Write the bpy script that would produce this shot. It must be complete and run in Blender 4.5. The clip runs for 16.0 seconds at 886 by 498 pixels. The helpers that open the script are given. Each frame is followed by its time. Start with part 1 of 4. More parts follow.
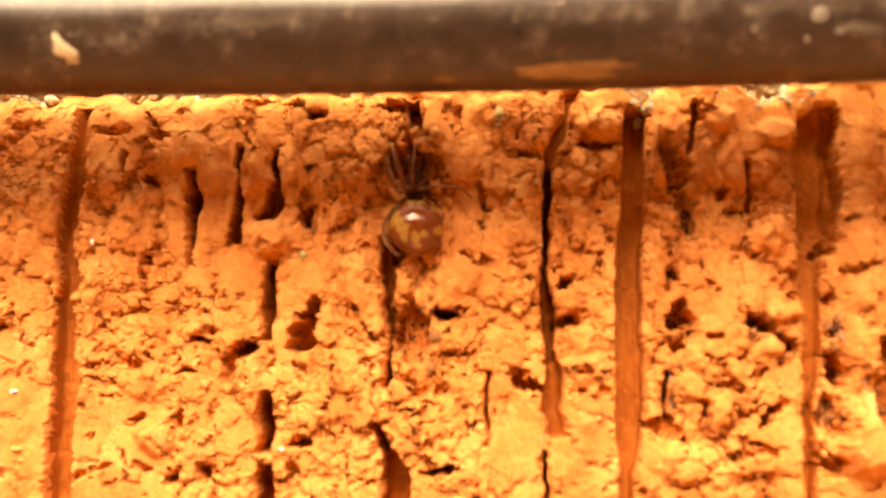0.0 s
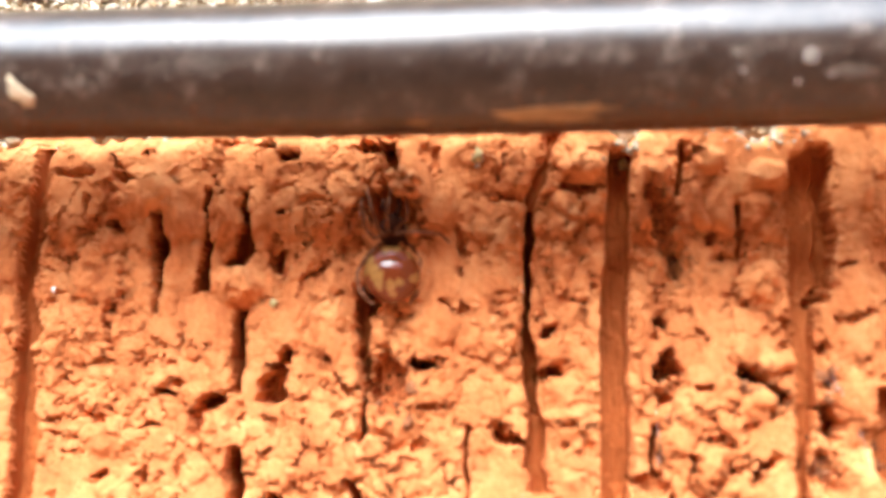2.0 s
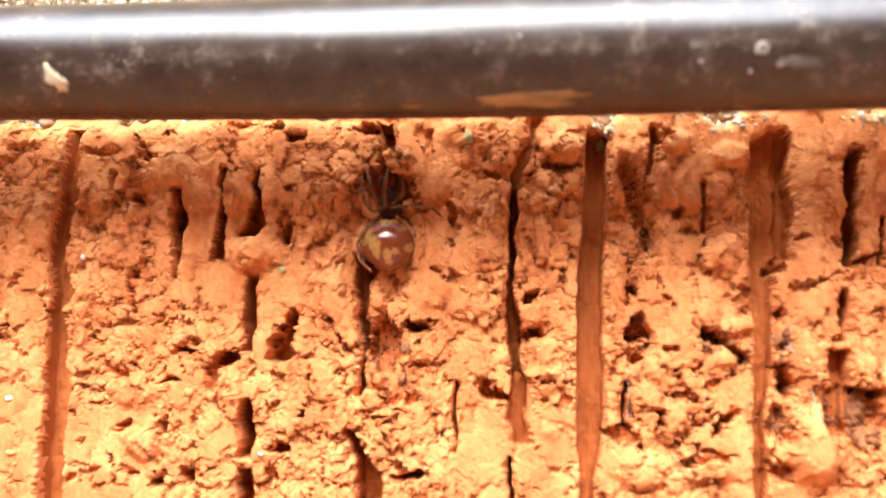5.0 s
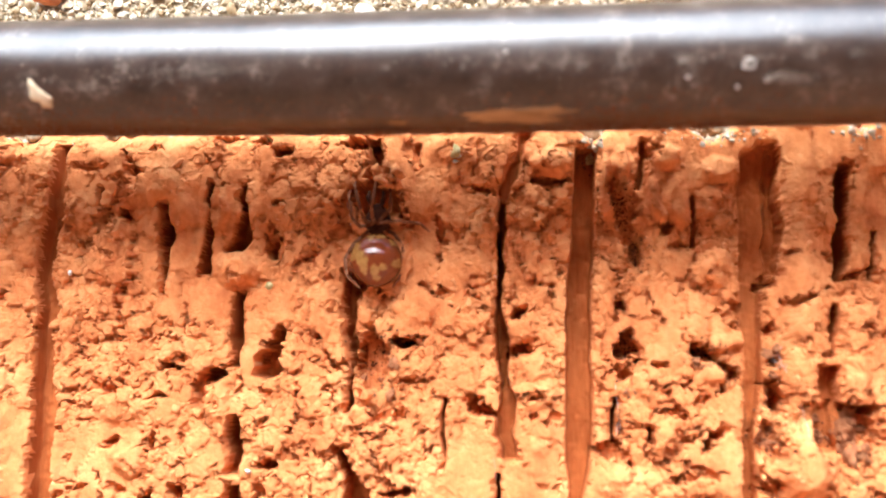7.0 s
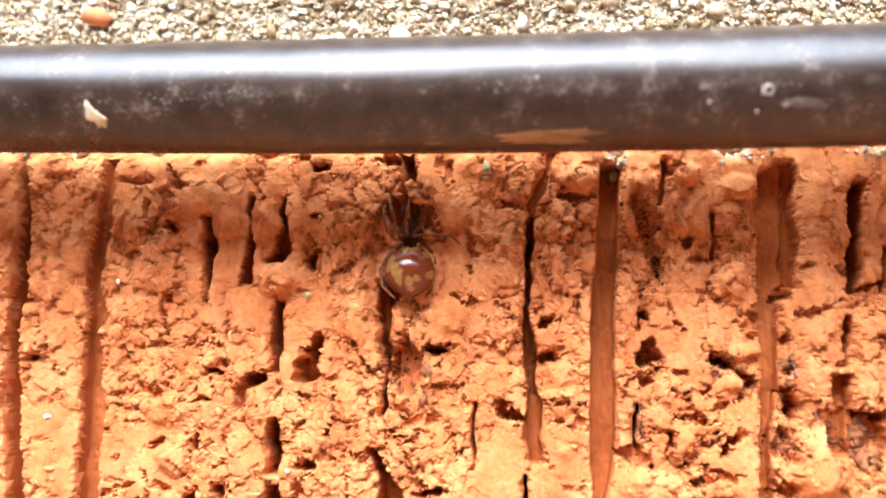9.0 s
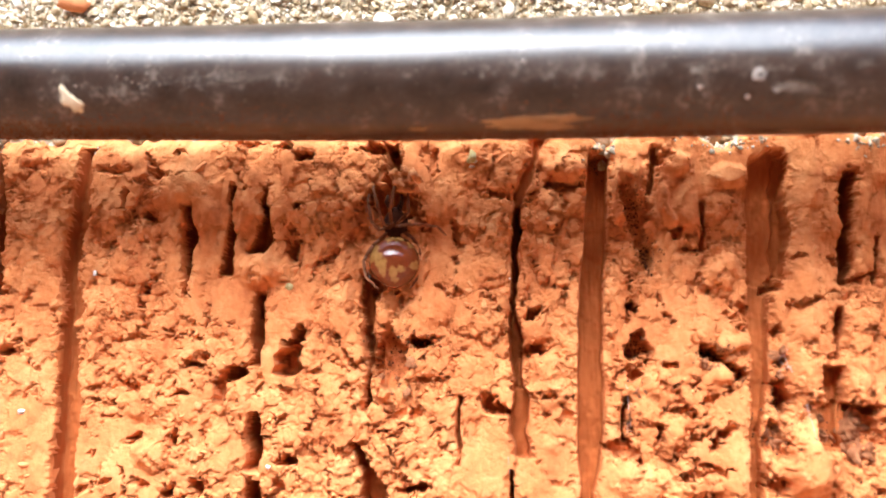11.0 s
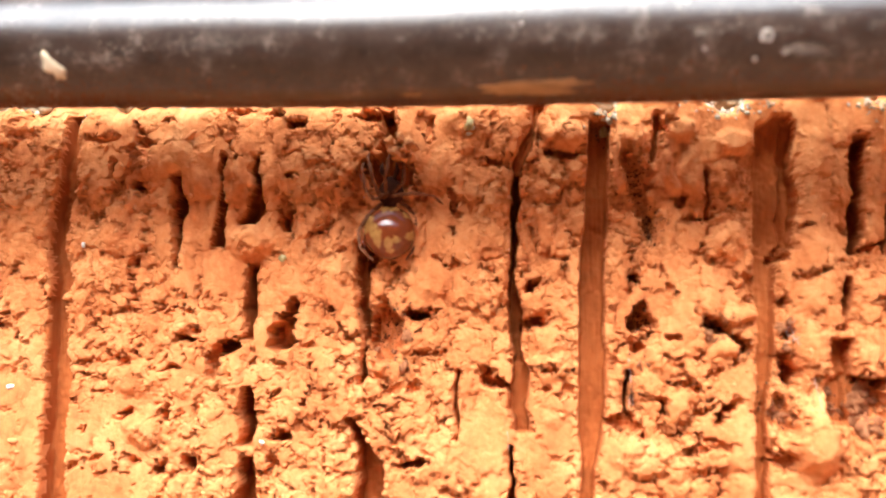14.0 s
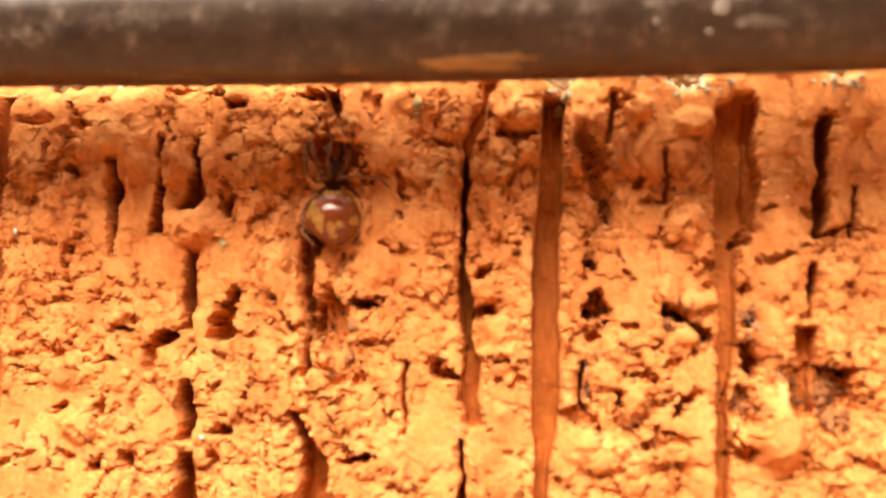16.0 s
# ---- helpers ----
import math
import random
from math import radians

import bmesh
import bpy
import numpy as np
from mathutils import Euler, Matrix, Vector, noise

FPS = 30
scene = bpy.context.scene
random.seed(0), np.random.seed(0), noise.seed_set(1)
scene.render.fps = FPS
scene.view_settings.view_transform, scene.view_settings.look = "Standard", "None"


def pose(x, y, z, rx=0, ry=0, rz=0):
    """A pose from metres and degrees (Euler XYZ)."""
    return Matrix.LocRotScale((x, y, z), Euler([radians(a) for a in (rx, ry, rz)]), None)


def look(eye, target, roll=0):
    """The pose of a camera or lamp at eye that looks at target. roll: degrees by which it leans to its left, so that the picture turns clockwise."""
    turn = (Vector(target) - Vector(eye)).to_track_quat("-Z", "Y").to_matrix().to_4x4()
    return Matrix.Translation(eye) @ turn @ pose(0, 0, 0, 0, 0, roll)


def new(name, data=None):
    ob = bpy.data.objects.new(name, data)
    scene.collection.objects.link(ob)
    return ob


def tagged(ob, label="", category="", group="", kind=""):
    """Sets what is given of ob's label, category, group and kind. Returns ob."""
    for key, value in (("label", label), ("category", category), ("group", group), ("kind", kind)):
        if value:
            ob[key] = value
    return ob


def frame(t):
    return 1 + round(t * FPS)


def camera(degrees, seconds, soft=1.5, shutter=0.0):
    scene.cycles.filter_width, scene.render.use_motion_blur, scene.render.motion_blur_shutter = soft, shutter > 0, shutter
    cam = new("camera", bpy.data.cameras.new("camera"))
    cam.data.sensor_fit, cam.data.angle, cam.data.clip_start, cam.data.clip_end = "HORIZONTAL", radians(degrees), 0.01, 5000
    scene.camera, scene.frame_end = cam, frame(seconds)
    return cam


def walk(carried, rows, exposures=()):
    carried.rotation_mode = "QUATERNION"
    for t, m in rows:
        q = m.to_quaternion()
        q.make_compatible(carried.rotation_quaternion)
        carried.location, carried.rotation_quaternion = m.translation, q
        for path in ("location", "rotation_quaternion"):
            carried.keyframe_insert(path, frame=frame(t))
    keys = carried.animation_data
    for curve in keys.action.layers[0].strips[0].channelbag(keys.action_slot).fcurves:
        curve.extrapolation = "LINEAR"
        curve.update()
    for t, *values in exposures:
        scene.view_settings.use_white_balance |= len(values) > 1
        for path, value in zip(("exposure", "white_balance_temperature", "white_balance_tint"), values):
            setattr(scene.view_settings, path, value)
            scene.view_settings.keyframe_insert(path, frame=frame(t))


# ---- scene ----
import functools

cam = camera(46.0, 16.0, soft=1.8)
# a close-up lens, focused a little beyond the brick for most of the shot
cam.data.dof.use_dof, cam.data.dof.focus_distance, cam.data.dof.aperture_fstop = True, 0.096, 17.0
# seconds, eye and aim in centimetres, roll
PATH = [
    (0, (0.631, -8.54, -1.26), (0.474, -6.555, -1.067), -0.9),
    (0.5, (0.619, -8.341, -1.141), (0.456, -6.358, -0.945), -0.7),
    (1, (0.619, -8.232, -1.043), (0.456, -6.249, -0.836), -0.7),
    (1.5, (0.771, -8.194, -1.006), (0.628, -6.209, -0.803), -0.8),
    (2, (0.747, -8.183, -0.977), (0.601, -6.201, -0.754), -1.1),
    (2.5, (0.736, -8.117, -0.996), (0.598, -6.135, -0.769), -1.1),
    (3, (0.567, -8.091, -1.207), (0.4, -6.107, -1.022), -0.8),
    (3.5, (0.545, -7.93, -1.265), (0.404, -5.944, -1.079), -0.8),
    (4, (0.901, -8.694, -1.176), (0.78, -6.713, -0.927), -1.0),
    (4.2, (0.989, -8.89, -1.205), (0.857, -6.906, -0.996), -1.0),
    (6.3, (0.989, -9.025, -1.103), (0.8, -7.043, -0.912), -0.5),
    (6.5, (1.038, -9.015, -1.093), (0.863, -7.032, -0.892), -0.7),
    (7, (1.103, -8.943, -1.08), (0.928, -6.961, -0.877), -0.8),
    (7.5, (0.965, -9.001, -1.068), (0.773, -7.02, -0.868), -0.6),
    (8, (0.954, -9.103, -1.035), (0.757, -7.123, -0.837), -0.6),
    (8.5, (0.993, -9.26, -1.021), (0.806, -7.278, -0.824), -0.6),
    (9, (0.968, -9.417, -0.986), (0.772, -7.436, -0.789), -0.5),
    (9.2, (1.002, -9.482, -0.954), (0.807, -7.502, -0.75), -0.4),
    (11.3, (0.957, -9.081, -1.128), (0.79, -7.099, -0.918), -0.6),
    (11.5, (0.994, -8.986, -1.13), (0.826, -7.002, -0.934), -0.7),
    (12, (1.09, -8.896, -1.128), (0.913, -6.912, -0.947), -0.8),
    (12.5, (1.228, -8.878, -1.083), (1.067, -6.892, -0.906), -1.1),
    (13, (1.092, -8.995, -0.996), (0.913, -7.012, -0.806), -1.0),
    (13.5, (0.993, -9.038, -1.045), (0.791, -7.054, -0.893), -0.7),
    (14, (1.019, -8.948, -1.079), (0.836, -6.962, -0.928), -0.7),
    (14.5, (1.093, -8.797, -1.097), (0.914, -6.81, -0.954), -0.6),
    (15, (1.211, -8.591, -1.09), (1.043, -6.6, -0.985), -0.9),
    (15.5, (1.31, -8.479, -1.084), (1.131, -6.49, -0.978), -0.8),
    (16, (1.401, -8.5, -1.081), (1.221, -6.512, -0.952), -0.9),
]
EXPOSURES = [
    (0.0, -0.05, 12480, 19), (0.3, 0.0, 8970, 15), (0.6, -0.02, 7120, 12), (1.0, 0.0, 6440, 10.3), (1.5, 0.05, 6000, 9.3), (2.0, 0.08, 5800, 9), (2.5, 0.06, 5800, 9), (3.0, 0.06, 6440, 9.8), (3.5, 0.1, 6820, 10),
    (3.8, 0.1, 7510, 10.3), (4.0, 0.1, 7800, 10.5), (4.2, 0.1, 6190, 9.2), (6.3, 0.02, 5850, 9.2), (7.0, 0.02, 5640, 9.2), (8.0, -0.03, 5510, 9.1), (9.2, -0.03, 5560, 9.1), (11.3, -0.03, 5590, 9.1),
    (12.3, 0.0, 6090, 9.3), (13.0, 0.03, 5800, 9), (13.5, 0.04, 5700, 9), (14.0, -0.02, 6000, 10), (14.6, -0.03, 6580, 11), (15.2, -0.03, 7700, 12), (15.4, -0.03, 10040, 15), (15.6, -0.05, 22420, 22),
    (15.8, -0.05, 13650, 18), (16.0, -0.05, 8380, 13.6),
]
CM = 0.01
walk(cam, [(t, look([CM * v for v in eye], [CM * v for v in aim], roll)) for t, eye, aim, roll in PATH], [(t, stops + 2.55, kelvin, tint) for t, stops, kelvin, tint in EXPOSURES])

# ---- light: a bright clouded sky, cut down by unseen walls added round the brick ----
world = bpy.data.worlds.new("world")
scene.world = world
world.use_nodes = True
sky = world.node_tree.nodes.new("ShaderNodeTexSky")
sky.sky_type, sky.sun_disc = "NISHITA", False
sky.sun_elevation, sky.sun_rotation = radians(53), radians(192)
sky.dust_density = 4.0
world.node_tree.nodes["Background"].inputs["Strength"].default_value = 0.15
world.node_tree.links.new(sky.outputs["Color"], world.node_tree.nodes["Background"].inputs["Color"])
sun_data = bpy.data.lights.new("sun", "SUN")
sun_data.energy, sun_data.angle, sun_data.color = 1.42, radians(62), (0.905, 1.0, 0.975)
sun = new("sun", sun_data)
sun.matrix_world = look((-0.35, -1.6, 2.2), (0, 0, 0))

MM = 0.001
rng = np.random.default_rng(7)


# ---- materials ----
def material(name, colours, scale, rough=0.9, bump=0.3, bump_scale=3000, fine=1800, island=0.0, per_object=0.0, spec=0.3, stretch=(1, 1, 1), relief=0.0002):
    """Two scales of noise between the colours, fine relief, and a tint by piece."""
    mat = bpy.data.materials.new(name)
    mat.use_nodes = True
    tree = mat.node_tree
    n, link = tree.nodes, tree.links.new
    bsdf = n["Principled BSDF"]
    coord = n.new("ShaderNodeTexCoord")
    mapping = n.new("ShaderNodeMapping")
    mapping.inputs["Scale"].default_value = stretch
    link(coord.outputs["Object"], mapping.inputs["Vector"])
    big, small = n.new("ShaderNodeTexNoise"), n.new("ShaderNodeTexNoise")
    big.inputs["Scale"].default_value, big.inputs["Detail"].default_value = scale, 5
    small.inputs["Scale"].default_value, small.inputs["Detail"].default_value = fine, 4
    for tex in (big, small):
        link(mapping.outputs["Vector"], tex.inputs["Vector"])
    add = n.new("ShaderNodeMath")
    add.operation = "MULTIPLY_ADD"
    link(small.outputs["Fac"], add.inputs[0])
    add.inputs[1].default_value = 0.55
    link(big.outputs["Fac"], add.inputs[2])
    value = add.outputs[0]
    if island or per_object:
        geo = n.new("ShaderNodeNewGeometry") if island else n.new("ShaderNodeObjectInfo")
        tint = n.new("ShaderNodeMath")
        tint.operation = "MULTIPLY_ADD"
        link(geo.outputs["Random Per Island" if island else "Random"], tint.inputs[0])
        tint.inputs[1].default_value = island or per_object
        link(value, tint.inputs[2])
        value = tint.outputs[0]
    ramp = n.new("ShaderNodeValToRGB")
    lo, hi = 0.5, 1.05 + (island or per_object)
    span = ramp.color_ramp.elements
    while len(span) < len(colours):
        span.new(0.5)
    for i, c in enumerate(colours):
        span[i].position = min(1.0, (lo + (hi - lo) * i / (len(colours) - 1)) / 1.8)
        span[i].color = (*c, 1)
    scaled = n.new("ShaderNodeMath")
    scaled.operation = "MULTIPLY"
    link(value, scaled.inputs[0])
    scaled.inputs[1].default_value = 1 / 1.8
    link(scaled.outputs[0], ramp.inputs["Fac"])
    link(ramp.outputs["Color"], bsdf.inputs["Base Color"])
    bsdf.inputs["Roughness"].default_value = rough
    bsdf.inputs["Specular IOR Level"].default_value = spec
    if bump:
        grain = n.new("ShaderNodeTexNoise")
        grain.inputs["Scale"].default_value, grain.inputs["Detail"].default_value = bump_scale, 6
        link(mapping.outputs["Vector"], grain.inputs["Vector"])
        bumps = n.new("ShaderNodeBump")
        bumps.inputs["Strength"].default_value, bumps.inputs["Distance"].default_value = bump, relief
        link(grain.outputs["Fac"], bumps.inputs["Height"])
        link(bumps.outputs["Normal"], bsdf.inputs["Normal"])
    return mat


CLAY = material("fired_clay", [(0.45, 0.136, 0.043), (0.61, 0.224, 0.075), (0.70, 0.309, 0.117)], 260, 0.95, 0.5, 6500, spec=0.06, relief=0.00012)
# darker than CLAY: burnt groove skin with the grooves' shade put into it
SHADED_SKIN = material("shaded_drag_skin", [(0.29, 0.08, 0.021), (0.40, 0.118, 0.032), (0.48, 0.158, 0.047)], 300, 0.95, 0.35, 2600, spec=0.04, stretch=(1, 1, 0.3), relief=0.00015)
CRUMB = material("clay_crumb", [(0.48, 0.16, 0.056), (0.62, 0.248, 0.092), (0.72, 0.332, 0.125)], 1.5, 0.95, 0.5, 7, 6, per_object=0.2, spec=0.05, relief=0.00012)
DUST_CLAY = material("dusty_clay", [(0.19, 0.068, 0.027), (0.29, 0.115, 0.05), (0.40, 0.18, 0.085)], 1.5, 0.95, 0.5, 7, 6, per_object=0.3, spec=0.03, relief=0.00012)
CEMENT = material("cement", [(0.19, 0.14, 0.08), (0.34, 0.27, 0.17), (0.48, 0.4, 0.28)], 500, 0.9, 0.6, 3500)
PEBBLE = material("pebble", [(0.18, 0.10, 0.04), (0.36, 0.255, 0.13), (0.54, 0.46, 0.32), (0.8, 0.75, 0.66)], 1.2, 0.7, 0.25, 6, 5, per_object=0.75, relief=0.00008)
GRIT = material("grit", [(0.16, 0.10, 0.045), (0.36, 0.265, 0.145), (0.54, 0.455, 0.33), (0.78, 0.73, 0.64)], 350, 0.65, 0.25, 3000, island=0.75)
QUARTZ = material("quartz", [(0.72, 0.69, 0.63), (0.85, 0.84, 0.8)], 1.5, 0.45, 0.2, 6, 5, relief=0.00005)
LIME = material("lime_mortar", [(0.2, 0.15, 0.09), (0.4, 0.33, 0.23), (0.68, 0.62, 0.52)], 1.5, 0.9, 0.4, 7, 6, per_object=0.4, spec=0.05, relief=0.00008)
LICHEN = material("lichen", [(0.2, 0.14, 0.05), (0.36, 0.28, 0.11), (0.5, 0.42, 0.22)], 1.5, 0.9, 0.5, 6, 5, relief=0.0001)
BRICK_CHIP = material("brick_chip", [(0.5, 0.17, 0.06), (0.68, 0.28, 0.11)], 1.5, 0.85, 0.3, 6, 5, relief=0.0001)
CABLE = material("black_sheath", [(0.012, 0.007, 0.004), (0.026, 0.015, 0.010), (0.04, 0.026, 0.019), (0.14, 0.112, 0.088)], 420, 0.31, 0.12, 900, 2600, spec=0.52, relief=0.0002)
MORTAR_SPLASH = material("mortar_splash", [(0.42, 0.34, 0.22), (0.6, 0.52, 0.36)], 700, 0.85, 0.4, 4000)
TAN_SCUFF = material("tan_scuff", [(0.14, 0.085, 0.042), (0.40, 0.26, 0.125)], 400, 0.6, 0.3, 2500, stretch=(0.3, 1, 1))
PALE_SPOT = material("pale_spot", [(0.13, 0.11, 0.095), (0.36, 0.32, 0.275)], 900, 0.8, 0.3, 4000)
SCUFF = material("grey_scuff", [(0.09, 0.075, 0.06), (0.25, 0.215, 0.175)], 500, 0.9, 0.3, 2500, spec=0.1)
# colour of the brick's reflection painted under the cable
BRICK_REFLECTION = material("clay_dust", [(0.085, 0.032, 0.015), (0.12, 0.046, 0.022), (0.15, 0.062, 0.03)], 300, 0.75, 0, island=0.3, spec=0.15)
LEG = material("spider_leg", [(0.15, 0.055, 0.025), (0.23, 0.09, 0.043)], 900, 0.85, 0.1, 5000, spec=0.04)
LEG_PALE = material("spider_leg_pale", [(0.18, 0.075, 0.036), (0.27, 0.12, 0.06)], 900, 0.7, 0.1, 5000, spec=0.08)
HEAD = material("spider_head", [(0.04, 0.015, 0.01), (0.09, 0.035, 0.02)], 900, 0.85, 0.1, 5000, spec=0.04)
SILK = material("silk", [(0.4, 0.34, 0.3), (0.5, 0.45, 0.42)], 900, 0.5, 0)
# red-brown picked to tint what the cable's lower side reflects
RED_WALL = material("red_bounce_wall", [(0.29, 0.15, 0.088), (0.4, 0.23, 0.145)], 6, 0.9, 0.4, 120, 40, relief=0.003)
RENDERED = material("wall_render", [(0.3, 0.225, 0.175), (0.4, 0.31, 0.245)], 6, 0.9, 0.4, 120, 40, relief=0.003)
DARK_GRAINS = material("grime", [(0.06, 0.027, 0.013), (0.12, 0.055, 0.026), (0.22, 0.10, 0.048)], 900, 0.95, 0.3, 4000, island=0.3, spec=0.0)
# warm colour picked so the unseen ground throws orange light upwards
WARM_GROUND = material("warm_ground", [(0.40, 0.19, 0.095), (0.5, 0.26, 0.14)], 5, 0.9, 0.4, 90, 60, relief=0.003)


def abdomen_material():
    """Glossy chestnut skin with cream-yellow blotches."""
    mat = bpy.data.materials.new("abdomen_skin")
    mat.use_nodes = True
    tree = mat.node_tree
    n, link = tree.nodes, tree.links.new
    bsdf = n["Principled BSDF"]
    coord = n.new("ShaderNodeTexCoord")
    ragged, mottle = n.new("ShaderNodeTexNoise"), n.new("ShaderNodeTexNoise")
    ragged.inputs["Scale"].default_value, ragged.inputs["Detail"].default_value = 1500, 3
    mottle.inputs["Scale"].default_value, mottle.inputs["Detail"].default_value = 2600, 4
    for tex in (ragged, mottle):
        link(coord.outputs["Object"], tex.inputs["Vector"])
    flat = n.new("ShaderNodeVectorMath")
    flat.operation = "MULTIPLY"
    flat.inputs[1].default_value = (1000, 0, 1000)
    link(coord.outputs["Object"], flat.inputs[0])
    # cream blotches on the back and one flank: x, z, radius in mm
    nearest = None
    for x, z, radius in ((-0.3, 2.3, 0.55), (0.6, 2.1, 0.4), (-1.7, 1.0, 0.6), (-1.85, 0.2, 0.4), (-0.85, -0.3, 0.5), (-1.2, 0.35, 0.45), (-0.8, -1.0, 0.35), (0.1, -1.0, 0.48), (0.8, -0.7, 0.33), (0.25, -1.5, 0.3), (1.9, -0.4, 0.4), (1.6, 1.5, 0.35)):
        away, less = n.new("ShaderNodeVectorMath"), n.new("ShaderNodeMath")
        away.operation, less.operation = "DISTANCE", "SUBTRACT"
        link(flat.outputs[0], away.inputs[0])
        away.inputs[1].default_value = (x, 0, z)
        link(away.outputs["Value"], less.inputs[0])
        less.inputs[1].default_value = radius
        if nearest is not None:
            least = n.new("ShaderNodeMath")
            least.operation = "MINIMUM"
            link(nearest, least.inputs[0])
            link(less.outputs[0], least.inputs[1])
            nearest = least.outputs[0]
        else:
            nearest = less.outputs[0]
    wavy, edge = n.new("ShaderNodeMath"), n.new("ShaderNodeMapRange")
    wavy.operation = "MULTIPLY_ADD"
    link(ragged.outputs["Fac"], wavy.inputs[0])
    wavy.inputs[1].default_value = 1.1
    link(nearest, wavy.inputs[2])
    link(wavy.outputs[0], edge.inputs["Value"])
    for slot, value in (("From Min", 0.6), ("From Max", 0.45)):
        edge.inputs[slot].default_value = value
    dark, light, mix = n.new("ShaderNodeValToRGB"), n.new("ShaderNodeValToRGB"), n.new("ShaderNodeMix")
    for ramp, a, b in ((dark, (0.085, 0.015, 0.004), (0.2, 0.04, 0.010)), (light, (0.18, 0.075, 0.016), (0.38, 0.2, 0.055))):
        ramp.color_ramp.elements[0].color, ramp.color_ramp.elements[1].color = (*a, 1), (*b, 1)
        link(mottle.outputs["Fac"], ramp.inputs["Fac"])
    mix.data_type = "RGBA"
    link(edge.outputs["Result"], mix.inputs["Factor"])
    link(dark.outputs["Color"], mix.inputs["A"])
    link(light.outputs["Color"], mix.inputs["B"])
    link(mix.outputs["Result"], bsdf.inputs["Base Color"])
    bsdf.inputs["Roughness"].default_value = 0.15
    bsdf.inputs["Specular IOR Level"].default_value = 0.5
    bumps = n.new("ShaderNodeBump")
    bumps.inputs["Strength"].default_value, bumps.inputs["Distance"].default_value = 0.25, 0.0001
    link(mottle.outputs["Fac"], bumps.inputs["Height"])
    link(bumps.outputs["Normal"], bsdf.inputs["Normal"])
    return mat


ABDOMEN = abdomen_material()


# ---- building helpers ----
def mesh_of(name, bm, mats, smooth=True):
    me = bpy.data.meshes.new(name)
    bm.to_mesh(me)
    bm.free()
    for m in mats if isinstance(mats, (list, tuple)) else [mats]:
        me.materials.append(m)
    if smooth:
        me.polygons.foreach_set("use_smooth", [True] * len(me.polygons))
    return me


def part(name, bm, mat, parent, label="", smooth=True):
    """One mesh object under a thing or under a part; bm may be a ready mesh."""
    me = bm if isinstance(bm, bpy.types.Mesh) else mesh_of(name, bm, mat, smooth)
    ob = new(name, me)
    ob.parent = parent
    return tagged(ob, label)


def raw_mesh(name, verts, faces, mat, smooth=True):
    """A mesh from arrays of vertices and quads."""
    me = bpy.data.meshes.new(name)
    me.vertices.add(len(verts))
    me.vertices.foreach_set("co", np.asarray(verts, np.float32).ravel())
    faces = np.asarray(faces, np.int32)
    me.loops.add(faces.size)
    me.loops.foreach_set("vertex_index", faces.ravel())
    me.polygons.add(len(faces))
    me.polygons.foreach_set("loop_start", np.arange(0, faces.size, faces.shape[1], dtype=np.int32))
    me.update(calc_edges=True)
    me.validate()
    me.materials.append(mat)
    me.polygons.foreach_set("use_smooth", [smooth] * len(me.polygons))
    return me


def box(bm, lo, hi):
    m = Matrix.Translation([(a + b) / 2 for a, b in zip(lo, hi)]) @ Matrix.Diagonal([*(b - a for a, b in zip(lo, hi)), 1])
    bmesh.ops.create_cube(bm, size=1, matrix=m)


def tube(bm, points, radii, sides=10, slot=0):
    """A closed tapered tube along points."""
    points = [Vector(p) for p in points]
    rings = []
    for i, p in enumerate(points):
        along = (points[min(i + 1, len(points) - 1)] - points[max(i - 1, 0)]).normalized()
        a = along.orthogonal().normalized() if not rings else (ref - along * ref.dot(along)).normalized()
        ref = a
        b = along.cross(a)
        rings.append([bm.verts.new(p + radii[i] * (math.cos(k * math.tau / sides) * a + math.sin(k * math.tau / sides) * b)) for k in range(sides)])
    for r, s in zip(rings, rings[1:]):
        for k in range(sides):
            bm.faces.new((r[k], r[(k + 1) % sides], s[(k + 1) % sides], s[k])).material_index = slot
    bm.faces.new(rings[0][::-1]).material_index = slot
    bm.faces.new(rings[-1]).material_index = slot


def clod_mesh(name, seed, mat, level=2, rough=0.35):
    """A small broken lump about 1 across, with a few flat sides."""
    bm = bmesh.new()
    bmesh.ops.create_icosphere(bm, subdivisions=level, radius=0.5)
    r = random.Random(seed)
    for _ in range(7):
        n, d = Vector((r.gauss(0, 1), r.gauss(0, 1), r.gauss(0, 1))).normalized(), r.uniform(0.2, 0.4)
        for v in bm.verts:
            v.co -= n * max(0.0, v.co.dot(n) - d)
    off = Vector((seed * 3.7, seed * 1.9, seed * 5.1))
    for v in bm.verts:
        v.co *= 1 + rough * noise.noise(v.co * 3 + off) + rough * 0.6 * noise.noise(v.co * 8 + off)
    return mesh_of(name, bm, mat)


def pebble_mesh(name, seed, mat):
    """A water-worn pebble about 1 across, 48 triangles."""
    bm = bmesh.new()
    bmesh.ops.create_uvsphere(bm, u_segments=8, v_segments=4, radius=0.5)
    off = Vector((seed * 2.3, seed * 4.1, seed * 0.7))
    for v in bm.verts:
        v.co *= 1 + 0.5 * noise.noise(v.co * 2 + off)
    return mesh_of(name, bm, mat)


# ---- fields of relief ----
@functools.lru_cache(None)
def random_table(seed, size):
    return np.random.default_rng(seed).random((size, size))


